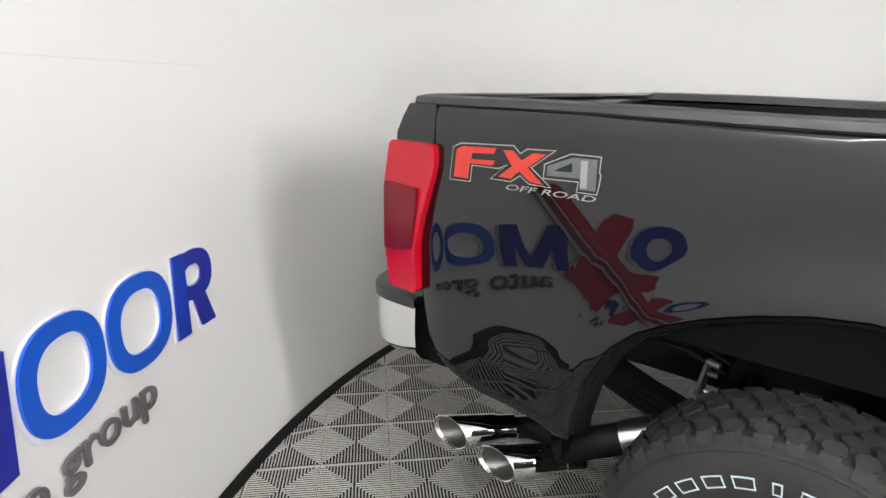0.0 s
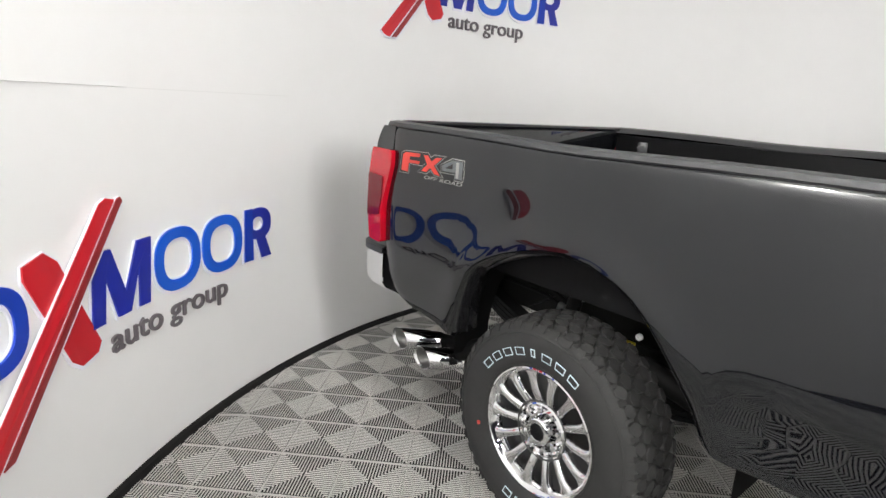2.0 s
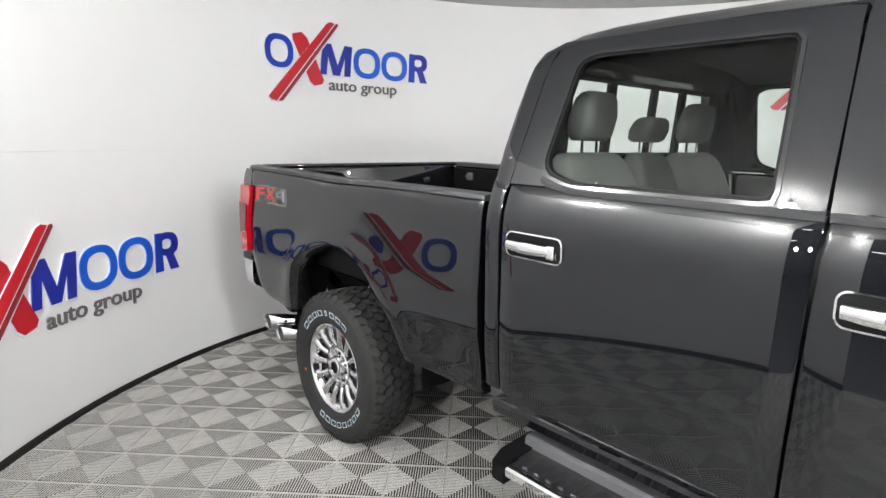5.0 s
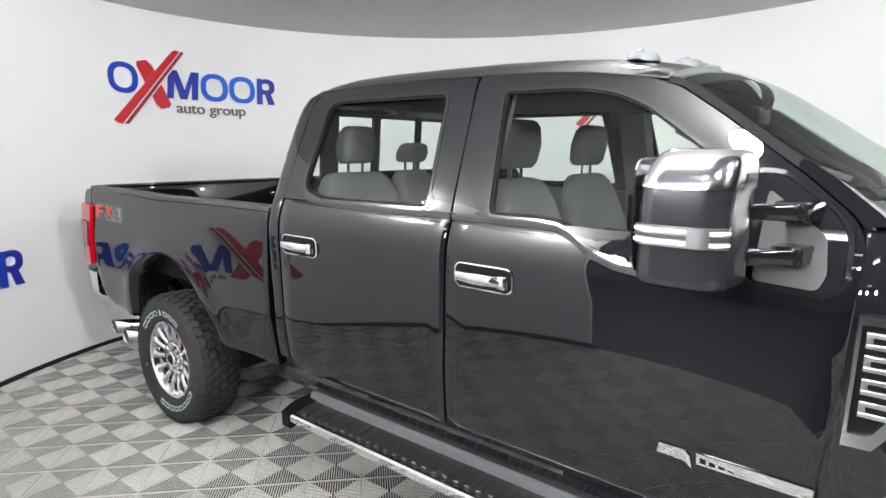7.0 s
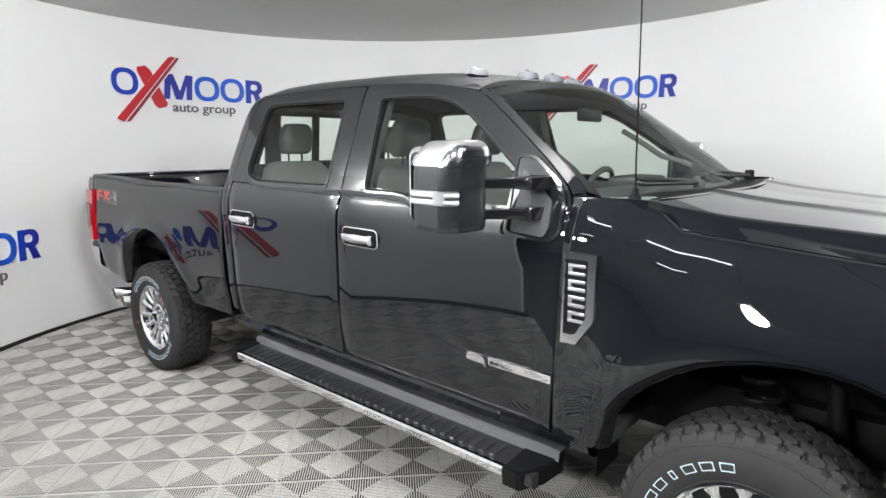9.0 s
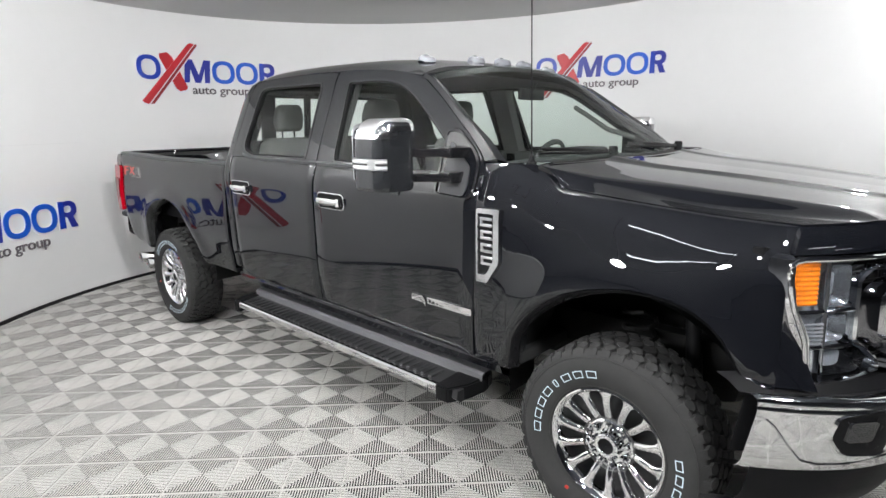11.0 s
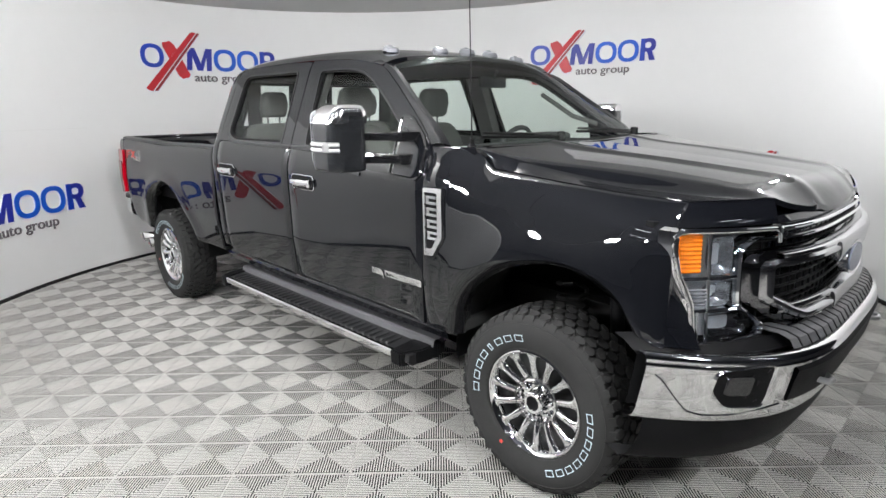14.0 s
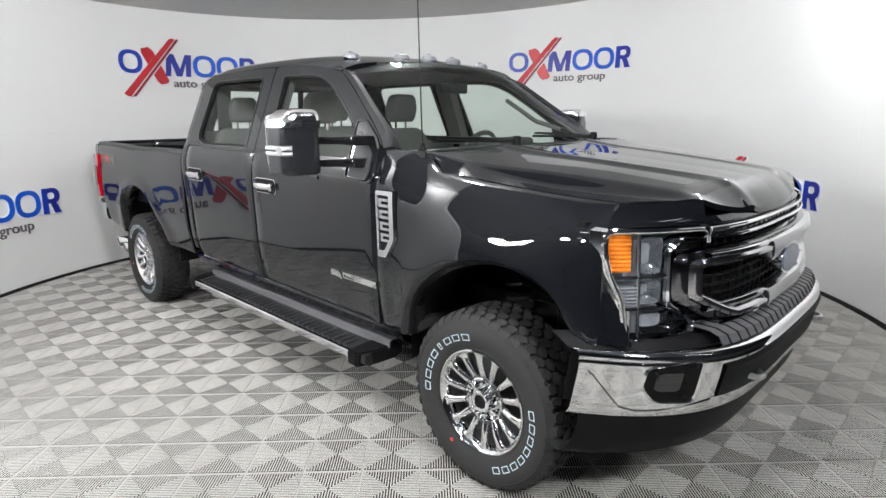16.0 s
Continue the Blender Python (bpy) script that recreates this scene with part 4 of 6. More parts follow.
# bed: floor, bulkhead and tailgate
bm = bmesh.new()
box(bm, -1.01, 1.07, -0.84, 0.84, 0.86, 0.89, 0.004)
body("bed_floor", bm, M_BLACK, truck)
bm = bmesh.new()
box(bm, 1.045, 1.082, -0.95, 0.95, 0.62, 1.39, 0.012)
body("bed_bulkhead", bm, M_PAINT, truck)
bm = bmesh.new()
box(bm, -1.07, -1.005, -0.84, 0.84, 0.84, 1.390, 0.02)
box(bm, -1.075, -0.995, -0.85, 0.85, 1.380, 1.408, 0.012)
body("tailgate", bm, M_PAINT, truck)
for s in (-1, 1):
    for x in (-0.80, 0.98):
        bm = bmesh.new()
        box(bm, x - 0.03, x + 0.03, min(s * 0.80, s * 0.82), max(s * 0.80, s * 0.82), 1.27, 1.33, 0.006)
        tube(bm, [(x - 0.02, s * 0.80, 1.28), (x - 0.01, s * 0.77, 1.30), (x + 0.02, s * 0.78, 1.32)], 0.005, 6)
        body("tie_down", bm, M_SATIN, truck)

# roof
bm = bmesh.new()
rows = []
XR = (1.142, 1.150, 1.17, 1.21, 1.28, 1.40, 1.6, 1.9, 2.2, 2.45, 2.60, 2.70, 2.78, 2.84, 2.885)


def roof_mid(x):
    return float(np.interp(x, (1.142, 1.15, 1.17, 1.21, 1.28, 1.40, 1.6, 2.2, 2.45, 2.60, 2.70, 2.78, 2.84, 2.90), (1.93, 1.957, 1.985, 2.012, 2.035, 2.052, 2.060, 2.060, 2.052, 2.042, 2.030, 2.016, 2.000, 1.980)))


def drip(x):
    return float(np.interp(x, (1.142, 1.17, 1.21, 1.28, 1.39, 1.80, 2.13, 2.43, 2.63, 2.77, 2.885), (1.86, 1.905, 1.928, 1.946, 1.958, 1.974, 1.975, 1.967, 1.954, 1.933, 1.915)))


for x in XR:
    row = []
    for k in range(33):
        t = -1 + 2 * k / 32
        t = math.copysign(abs(t) ** 0.8, t)
        ye = float(np.interp(drip(x), ZP, WP)) + 0.002
        z0, z1 = roof_mid(x), drip(x)
        z = z1 + (z0 - z1) * (0.42 * (1 - t * t) + 0.58 * (1 - abs(t) ** 9))
        xx = x + 0.055 * max(0, (x - 2.5) / 0.385) ** 2 * (1 - t * t) + 0.03 * max(0, (1.28 - x) / 0.13) * t ** 4
        row.append((xx, ye * t, z))
    rows.append(row)
grid(bm, rows)
out = bmesh.ops.extrude_edge_only(bm, edges=[e for e in bm.edges if e.is_boundary])
for v in out["geom"]:
    if isinstance(v, bmesh.types.BMVert):
        v.co.z -= 0.03
        v.co.y *= 0.985
roof = body("roof", bm, M_PAINT, truck, sharp=50)
for y in (-0.585, -0.235, 0.0, 0.235, 0.585):
    bm = bmesh.new()
    rows = []
    for k, (q, h) in enumerate(((1.0, 0.0), (0.97, 0.012), (0.80, 0.026), (0.45, 0.033), (0.05, 0.034))):
        rows.append([(2.80 - 0.18 * y * y + 0.058 * q * math.cos(a), y + 0.045 * q * math.sin(a), 2.010 - 0.05 * y * y + h + 0.010 * (math.cos(a) < 0)) for a in [2 * math.pi * j / 16 for j in range(16)]])
    vs = grid(bm, rows, closed=True)
    cap(bm, vs[-1][::-1])
    body("clearance_lamp", bm, M_CLEARLAMP, truck, "clear roof clearance lamp")

# A pillars, windscreen and cab rear
PIL = ((2.895, 0.706, 1.926), (3.00, 0.740, 1.866), (3.12, 0.774, 1.780), (3.25, 0.813, 1.690), (3.39, 0.854, 1.606), (3.49, 0.884, 1.527), (3.510, 0.889, 1.511))
for s in (-1, 1):
    bm = bmesh.new()
    outer = [(x, s * float(np.interp(z, ZP, WP)), z) for x, z in ((2.770, 1.936), (2.935, 1.888), (3.064, 1.802), (3.204, 1.701), (3.297, 1.634), (3.400, 1.548), (3.424, 1.517))]
    mid = [((a[0] + p[0]) / 2 + 0.010, (a[1] + s * p[1]) / 2 + s * 0.012, (a[2] + p[2]) / 2 + 0.012) for a, p in zip(outer, PIL)]
    inner = [(x, s * y, z) for x, y, z in PIL]
    deep = [(x - 0.03, s * (y - 0.01), z - 0.03) for x, y, z in PIL]
    outd = [(x - 0.02, y - s * 0.04, z - 0.01) for x, y, z in outer]
    grid(bm, [outd, outer, mid, inner, deep])
    body("a_pillar", bm, M_PAINT, truck, sharp=50)
    # cowl corner between fender, pillar and hood
    bm = bmesh.new()
    c = [(3.424, s * 0.936, 1.514), (3.56, s * 0.918, 1.512), (3.684, s * 0.912, 1.511), (3.684, s * 0.80, 1.516), (3.53, s * 0.86, 1.508)]
    vs = [bm.verts.new(p) for p in c]
    bm.faces.new(vs)
    out = bmesh.ops.extrude_face_region(bm, geom=list(bm.faces))
    for v in out["geom"]:
        if isinstance(v, bmesh.types.BMVert):
            v.co.z -= 0.03
    body("cowl_corner", bm, M_PAINT, truck)
bm = bmesh.new()
rows, back = [], []
for i in range(13):
    t = i / 12
    row = []
    for k in range(21):
        u = -1 + 2 * k / 20
        xe, ye, ze = (float(np.interp(2.893 + 0.617 * t, [p[0] for p in PIL], [p[c] for p in PIL])) for c in (0, 1, 2))
        bow = 1 - abs(u) ** 2.2
        row.append((xe + (0.075 + 0.085 * t) * bow, u * (ye - 0.003), ze + (0.062 * (1 - t) + 0.030 * math.sin(math.pi * t) - 0.004 * t) * bow))
    rows.append(row)
grid(bm, rows)
ws = body("windscreen", bm, M_WINDSCREEN, truck, "green-tinted windscreen", 60)
ws.visible_shadow = False
# dark border of the windscreen, inside the glass
bm = bmesh.new()
top = [(p[0] - 0.012, p[1], p[2] - 0.006) for p in rows[0]]
nxt = [(p[0] - 0.012, p[1] * 0.985, p[2] - 0.006) for p in rows[1]]
grid(bm, [top, nxt])
body("screen_border", bm, M_BLACK, ws, sharp=60)

# cab rear wall with a three-pane window
bm = bmesh.new()
for x0, y1, z0, z1 in ((1.135, 0.93, 0.66, 1.55), (1.178, 0.70, 1.862, 1.95)):
    box(bm, x0, x0 + 0.05, -y1, y1, z0, z1, 0.01)
cabrear = body("cab_rear_wall", bm, M_PAINT, truck)
for s in (-1, 1):
    bm = bmesh.new()
    out_, in_ = [], []
    rows = []
    for z, xr in ((1.44, 1.108), (1.58, 1.108), (1.72, 1.112), (1.82, 1.118), (1.88, 1.130), (1.925, 1.160), (1.958, 1.235)):
        w = float(np.interp(z, ZP, WP))
        xo = float(np.interp(z, [1.44, 1.62, 1.86, 1.925, 1.946, 1.958], [1.200, 1.208, 1.218, 1.240, 1.296, 1.385]))
        rows.append([(xr + 0.02, s * (w - 0.20), z), (xr, s * (w - 0.08), z), (xr + 0.002, s * (w - 0.03), z), (xr + 0.018, s * (w - 0.006), z), (xr + 0.04, s * w, z), (xo, s * w, z), (xo, s * (w - 0.03), z)])
    grid(bm, rows)
    body("rear_pillar", bm, M_PAINT, truck, sharp=60)
for y0, y1 in ((-0.60, -0.335), (-0.29, 0.022), (0.062, 0.29), (0.335, 0.60)):
    bm = bmesh.new()
    prism(bm, rounded(y1 - y0, 0.31, 0.03, 4, (y0 + y1) / 2, 1.705), lambda p, q, d: (1.17 + d + 0.08 * (q - 1.68), p, q), -0.002, 0.002)
    p = body("rear_window_pane", bm, M_GLASS, cabrear, smooth=False)
    p.visible_shadow = False
for y0, y1, z0, z1 in ((-0.70, -0.59, 1.54, 1.89), (0.59, 0.70, 1.54, 1.89), (-0.338, -0.287, 1.54, 1.87), (0.287, 0.338, 1.54, 1.87), (0.02, 0.064, 1.54, 1.87), (-0.70, 0.70, 1.53, 1.562), (-0.70, 0.70, 1.848, 1.885)):
    bm = bmesh.new()
    box(bm, -0.012, 0.012, y0, y1, z0, z1, 0.003, 1)
    for v in bm.verts:
        v.co.x += 1.17 + 0.08 * (v.co.z - 1.68)
    body("rear_window_frame", bm, M_BLACK, cabrear)

# hood
bm = bmesh.new()
rows = []
HX = (0, 0.006, 0.05, 0.12, 0.2, 0.3, 0.4, 0.5, 0.6, 0.7, 0.78, 0.84, 0.88, 0.90, 0.92, 0.94, 0.955, 0.97, 0.98, 0.99, 1.0)


def hood_crease(x):
    """The edge of the raised middle: half width and height."""
    return 0.915 - 0.321 * (x - 3.68) / 1.148, float(np.interp(x, (3.68, 3.80, 3.95, 4.30, 4.54, 4.78, 4.85), (1.511, 1.489, 1.468, 1.443, 1.421, 1.398, 1.389)))


def hood_edge(x):
    """The shut line along the fender: half width and height."""
    return 0.909 - 0.038 * (x - 3.80) / 0.84, low(x, FEN_TOP) + 0.004


def hood_nose(y):
    a = abs(y)
    return 4.935 - 0.105 * (a / 0.594) ** 2.2 if a < 0.594 else 4.83 - 0.19 * ((a - 0.594) / 0.278) ** 1.1


def hood_z(t, x, y):
    a = abs(y)
    yc, zc = hood_crease(min(x, 4.85))
    ye, ze = hood_edge(x)
    if a <= yc:
        u = a / yc
        z = zc + 0.024 * (1 - u ** 2.4) + 0.010 * math.exp(-(((a - 0.40 + 0.10 * t) / 0.045) ** 2)) - 0.005 * (1 - min(1, a / 0.30))
        return z - 0.105 * (max(0.0, t - 0.89) / 0.11) ** 2 * (1 - 0.8 * u ** 3)
    v = min(1.0, (a - yc) / max(ye - yc, 0.004))
    k = min(1.0, max(0.0, (x - 3.85) / 0.45))
    step = float(np.interp(v, (0, 0.1, 0.22, 0.34, 0.46, 0.6, 1), (0, 0.12, 0.48, 0.82, 0.95, 0.985, 1)))
    return zc + (ze - zc) * (k * step + (1 - k) * (0.30 * v + 0.70 * v * v)) - 0.021 * (max(0.0, t - 0.89) / 0.11) ** 2 * max(0.0, 1 - 2.2 * v)


for t in HX:
    row = []
    for k in range(129):
        q = -1 + 2 * k / 128
        a = abs(q)
        if a < 0.75:  # the raised middle
            b = a / 0.75
            x0 = 3.684 + 0.10 * (1 - b * b)
            x1 = hood_nose(0.594 * b)
            x = x0 + (x1 - x0) * t
            y = hood_crease(min(x, 4.85))[0] * b
        else:  # the shoulder out to the shut line
            b = (a - 0.75) / 0.25
            x0, x1 = 3.684 + 0.112 * b, hood_nose(0.594 + 0.278 * b)
            x = x0 + (x1 - x0) * t
            yc, ye = hood_crease(min(x, 4.85))[0], hood_edge(x)[0]
            y = yc + (max(ye, yc + 0.003) - yc) * b
        row.append((x, math.copysign(y, q), hood_z(t, x, y if a < 0.75 else y + 1e-6)))
    rows.append(row)
grid(bm, rows)
out = bmesh.ops.extrude_edge_only(bm, edges=[e for e in bm.edges if e.is_boundary])
for v in out["geom"]:
    if isinstance(v, bmesh.types.BMVert):
        v.co.z -= 0.022
        v.co.y *= 0.992
hood = body("hood", bm, M_PAINT, truck, sharp=26)
# cowl grille and wipers
bm = bmesh.new()
rows = [[(x + 0.10 * (1 - (y / 0.86) ** 2), y, z) for y in [-0.86 + 1.72 * k / 16 for k in range(17)]] for q, x, z in ((0, 3.515, 1.508), (0.6, 3.62, 1.500), (1, 3.71, 1.512))]
grid(bm, rows)
body("cowl_grille", bm, M_BLACK, truck)
for y0, y1, xb in ((-0.72, -0.12, 3.60), (0.08, 0.68, 3.62)):
    bm = bmesh.new()
    tube(bm, [(xb, y1, 1.527), (xb - 0.01, (y0 + y1) / 2, 1.550), (xb - 0.03, y0, 1.565)], [0.011, 0.009, 0.006], 8)
    wp = body("wiper", bm, M_BLACK, truck)
    bm = bmesh.new()
    tube(bm, [(xb - 0.005, y0 - 0.05, 1.550), (xb + 0.02, (y0 + y1) / 2, 1.538), (xb + 0.03, y1 - 0.10, 1.530)], 0.008, 6)
    body("wiper_blade", bm, M_BLACK, wp)
    bm = bmesh.new()
    lathe(bm, [(0.001, 0.03), (0.02, 0.028), (0.024, 0.015), (0.024, -0.03)], 14, (xb + 0.01, y1, 1.527), "Z")
    body("wiper_pivot", bm, M_BLACK, wp)
# antenna
bm = bmesh.new()
lathe(bm, [(0.001, 0.035), (0.010, 0.034), (0.013, 0.012), (0.022, 0.004), (0.024, -0.01)], 14, (3.622, -0.868, 1.512), "Z")
ant = body("antenna", bm, M_BLACK, truck)
bm = bmesh.new()
tube(bm, [(3.622, -0.868, 1.52), (3.614, -0.868, 1.93), (3.606, -0.868, 2.36)], [0.0035, 0.0028, 0.002], 8)
body("mast", bm, M_BLACK, ant)

# header panel between hood and lamps
bm = bmesh.new()
rows = []
for z, d in ((1.190, -0.05), (1.195, -0.022), (1.24, -0.014), (1.285, -0.012), (1.305, -0.03), (1.31, -0.10)):
    rows.append([(front_x(0.63 * u) + d, 0.63 * u, z) for u in [-1 + k / 20 for k in range(41)]])
grid(bm, rows)
body("header_panel", bm, M_PAINT, truck)
# panel behind grille and lamps
bm = bmesh.new()
rows = [[(front_x(0.96 * u) - 0.085, 0.96 * u, z) for u in [-1 + k / 12 for k in range(25)]] for z in (0.80, 1.05, 1.30)]
grid(bm, rows)
out = bmesh.ops.extrude_face_region(bm, geom=list(bm.faces))
for v in out["geom"]:
    if isinstance(v, bmesh.types.BMVert):
        v.co.x -= 0.03
body("radiator_support", bm, M_BLACK, truck)
# skirt of paint below the lamps
for s in (-1, 1):
    bm = bmesh.new()
    rows = [[(front_x(a) + d, s * a, z) for a in (0.70, 0.76, 0.84, 0.90, 0.94, 0.97)] for z, d in ((0.825, -0.03), (0.830, 0.0), (0.850, 0.004), (0.858, -0.04))]
    grid(bm, rows)
    body("lamp_skirt", bm, M_PAINT, truck)
    bm = bmesh.new()
    rows = [[(4.625 + 0.11 * t * (z < 1.12) * (1.12 - z) / 0.24 + 0.0, s * (wide(4.62, z) - 0.004 - 0.06 * t), z) for t in (0, 0.5, 1)] for z in [0.862 + 0.418 * k / 12 for k in range(13)]]
    grid(bm, rows)
    body("fender_return", bm, M_PAINT, truck)

# fender nose above each headlamp, out to the hood's front corner
for s in (-1, 1):
    bm = bmesh.new()
    rows = []
    for k in range(13):
        q = k / 12
        y1 = 0.872 - 0.278 * q
        x1 = hood_nose(y1) + 0.002
        z1 = hood_z(1.0, x1, y1) - 0.006
        a = 0.965 - 0.325 * q
        row = []
        for j in range(8):
            v = j / 7
            zb = 1.290
            row.append((front_x(a) + 0.008 + (x1 - front_x(a) - 0.008) * v ** 1.6, s * (a + (y1 - a) * v ** 1.5), zb + (z1 - zb) * v))
        rows.append(row)
    rows.insert(0, [(4.628, s * (fender_wide(4.628, p[2]) - 0.004), p[2]) for p in rows[0]])
    grid(bm, rows)
    body("fender_nose", bm, M_PAINT, truck, sharp=50)

# grille: a chrome C-frame on each side, two winged bars that meet at the emblem, a dark mesh behind
# chrome whose base colour carries the dark reflection of the open side
M_TONEDCHROME = mat("toned_down_chrome", (0.20, 0.20, 0.21), rough=0.10, metal=1.0, vary=0.1, scale=8)
bm = bmesh.new()
face = lambda p, q, d: (front_x(spread(p)) + d, spread(p), q + 0.016)
rows = [[face(0.655 * u, z, -0.03) for u in [-1 + k / 16 for k in range(33)]] for z in (0.88, 1.0, 1.2, 1.29)]
grid(bm, rows)
grille = body("grille", bm, M_UNDERBODY, truck, "black grille with chrome frame, winged bars and oval emblem")
half = [(0.46, 0.872), (0.56, 0.912), (0.690, 0.985), (0.697, 1.150), (0.645, 1.185)]
o = resample(soften(half + [(-p, q) for p, q in half[::-1]], 0.025), 120)
o1, o2, o3 = inset(o, 0.028), inset(o, 0.064), inset(o, 0.082)
bm = bmesh.new()
grid(bm, [[face(p, q, d) for p, q in r] for r, d in ((o, 0.0), (inset(o, 0.006), 0.022), (o1, 0.034), (o1, 0.02))], closed=True)
body("grille_surround", bm, M_TONEDCHROME, grille, "chrome outer surround, toned down for dark reflections")
bm = bmesh.new()
grid(bm, [[face(p, q, d) for p, q in r] for r, d in ((o1, 0.02), (inset(o, 0.031), 0.050), (inset(o, 0.042), 0.060), (inset(o, 0.054), 0.060), (o2, 0.050), (o3, 0.01), (o3, -0.02))], closed=True)
body("grille_frame", bm, M_GRILLE, grille, "chrome grille frame")
for up in (True, False):
    bm = bmesh.new()
    rows = []
    for k in range(97):
        u = -1 + k / 48
        a = abs(u) * 0.60
        wing = min(1.0, max(0.0, (0.27 - a) / 0.07))
        wing = wing * wing * (3 - 2 * wing)
        z0, z1 = (1.148 - 0.070 * wing, 1.172) if up else (0.945 - 0.072 * wing, 0.978 - 0.01 * wing)
        zm, h = (z0 + z1) / 2, (z1 - z0) / 2
        lip = 0.050 + 0.010 * wing
        row = [(-1, -0.01), (-1, lip - 0.018), (-0.9, lip - 0.004), (-0.72, lip), (0.0, lip + 0.004), (0.72, lip), (0.9, lip - 0.004), (1, lip - 0.018), (1, -0.01)]
        rows.append([face(0.60 * u, zm + h * q, d) for q, d in row])
    grid(bm, rows, closed=True)
    body("winged_bar", bm, M_GRILLE, grille, "chrome winged bar")
for k in range(9):
    z = 0.915 + 0.037 * k
    bm = bmesh.new()
    tube(bm, [face(0.68 * u, z, -0.012) for u in [-1 + j / 8 for j in range(17)]], 0.006, 6)
    body("mesh_slat", bm, M_BLACK, grille)
for k in range(26):
    y = -0.66 + 1.32 * k / 25
    bm = bmesh.new()
    tube(bm, [face(y, z, -0.016) for z in (0.90, 1.23)], 0.005, 6)
    body("mesh_upright", bm, M_BLACK, grille)
for r0, r1, d0, d1, m, nm in ((0.125, 0.070, 0.03, 0.066, M_CHROME, "emblem_rim"), (0.112, 0.058, 0.05, 0.070, M_BADGEBLUE, "oval_emblem")):
    bm = bmesh.new()
    prism(bm, [(r0 * math.cos(a), 1.045 + r1 * math.sin(a)) for a in [2 * math.pi * k / 36 for k in range(36)]], lambda p, q, d: (front_x(0) + d, p * 1.05, q + 0.03), d0, d1)
    bmesh.ops.bevel(bm, geom=[e for e in bm.edges if len(e.link_faces) == 2 and e.calc_face_angle(0) > 1.0], offset=0.004, segments=2, affect="EDGES")
    body(nm, bm, m, grille)
bm = bmesh.new()
tube(bm, [(front_x(0.56 * u) + 0.03, 0.56 * u, 0.893) for u in [-1 + k / 12 for k in range(25)]], 0.009, 8)
body("lower_strip", bm, M_CHROME, grille, "chrome strip under the grille")
# chrome strips on the hood's lip
for z, d in ((1.234, 0.010), (1.268, 0.004)):
    bm = bmesh.new()
    tube(bm, [(front_x(0.60 * u) + d, 0.60 * u, z) for u in [-1 + k / 12 for k in range(25)]], 0.007, 8)
    body("lip_strip", bm, M_CHROME, grille, "chrome strip under the hood lip")


# front bumper
def bump_x(y):
    return 5.035 - 0.445 * (abs(y) / 0.985) ** 4


def bump_rows(ys, prof):
    return [[(bump_x(y) + d, y * 1.07, z + 0.030) for d, z in prof(y)] for y in ys]


def bump_foot(y):
    return float(np.interp(abs(y) / 0.985, (0, 0.3, 0.6, 0.84, 1), (0.562, 0.552, 0.552, 0.558, 0.562)))


def lean(z):
    """The bumper's face falls back towards its foot."""
    return 0.024 - 0.20 * max(0.0, 0.785 - z) ** 1.06


def bumper_profile(y):
    a = abs(y) / 0.985
    top = 0.812 + 0.012 * a ** 2
    foot = bump_foot(y)
    return [(-0.07, top - 0.010), (-0.014, top), (0.006, top - 0.003), (0.016, top - 0.010), (0.021, top - 0.022), (0.0215, top - 0.032), (0.017, top - 0.036), (0.0225, top - 0.042)] + [(lean(z), z) for z in (top - 0.055, top - 0.09, 0.70, 0.64, foot + 0.03)] + [(lean(foot) - 0.004, foot + 0.010), (lean(foot) - 0.016, foot), (-0.08, foot + 0.006)]


bm = bmesh.new()
YS = [-0.985, -0.98, -0.96] + [-0.94 + 0.04 * k for k in range(48)] + [0.96, 0.98, 0.985]
grid(bm, bump_rows(YS, bumper_profile))
bumper = body("front_bumper", bm, M_CHROME, truck, "polished chrome front bumper with black inserts", 40)
bm = bmesh.new()
grid(bm, bump_rows([-0.61 + 1.22 * k / 30 for k in range(31)], lambda y: [(-0.20, 0.868), (-0.06, 0.866), (-0.02, 0.852), (-0.004, 0.822), (-0.03, 0.80)]))
M_PAD = mat("bumper_pad_plastic", (0.085, 0.086, 0.09), rough=0.33, vary=0.1, scale=9, bump=0.2, bump_scale=800)
pad = body("step_pad", bm, M_PAD, bumper, "ribbed grey plastic bumper pad")
for k in range(22):
    y = -0.57 + 1.14 * k / 21
    bm = bmesh.new()
    grid(bm, [[(bump_x(y) + d, (y + w) * 1.07, z + up + 0.030) for w, up in ((-0.0045, -0.004), (-0.004, 0.002), (0.004, 0.002), (0.0045, -0.004))] for d, z in ((-0.18, 0.868), (-0.06, 0.866), (-0.019, 0.852), (-0.002, 0.824))])
    body("pad_groove", bm, M_BLACK, pad, smooth=False)
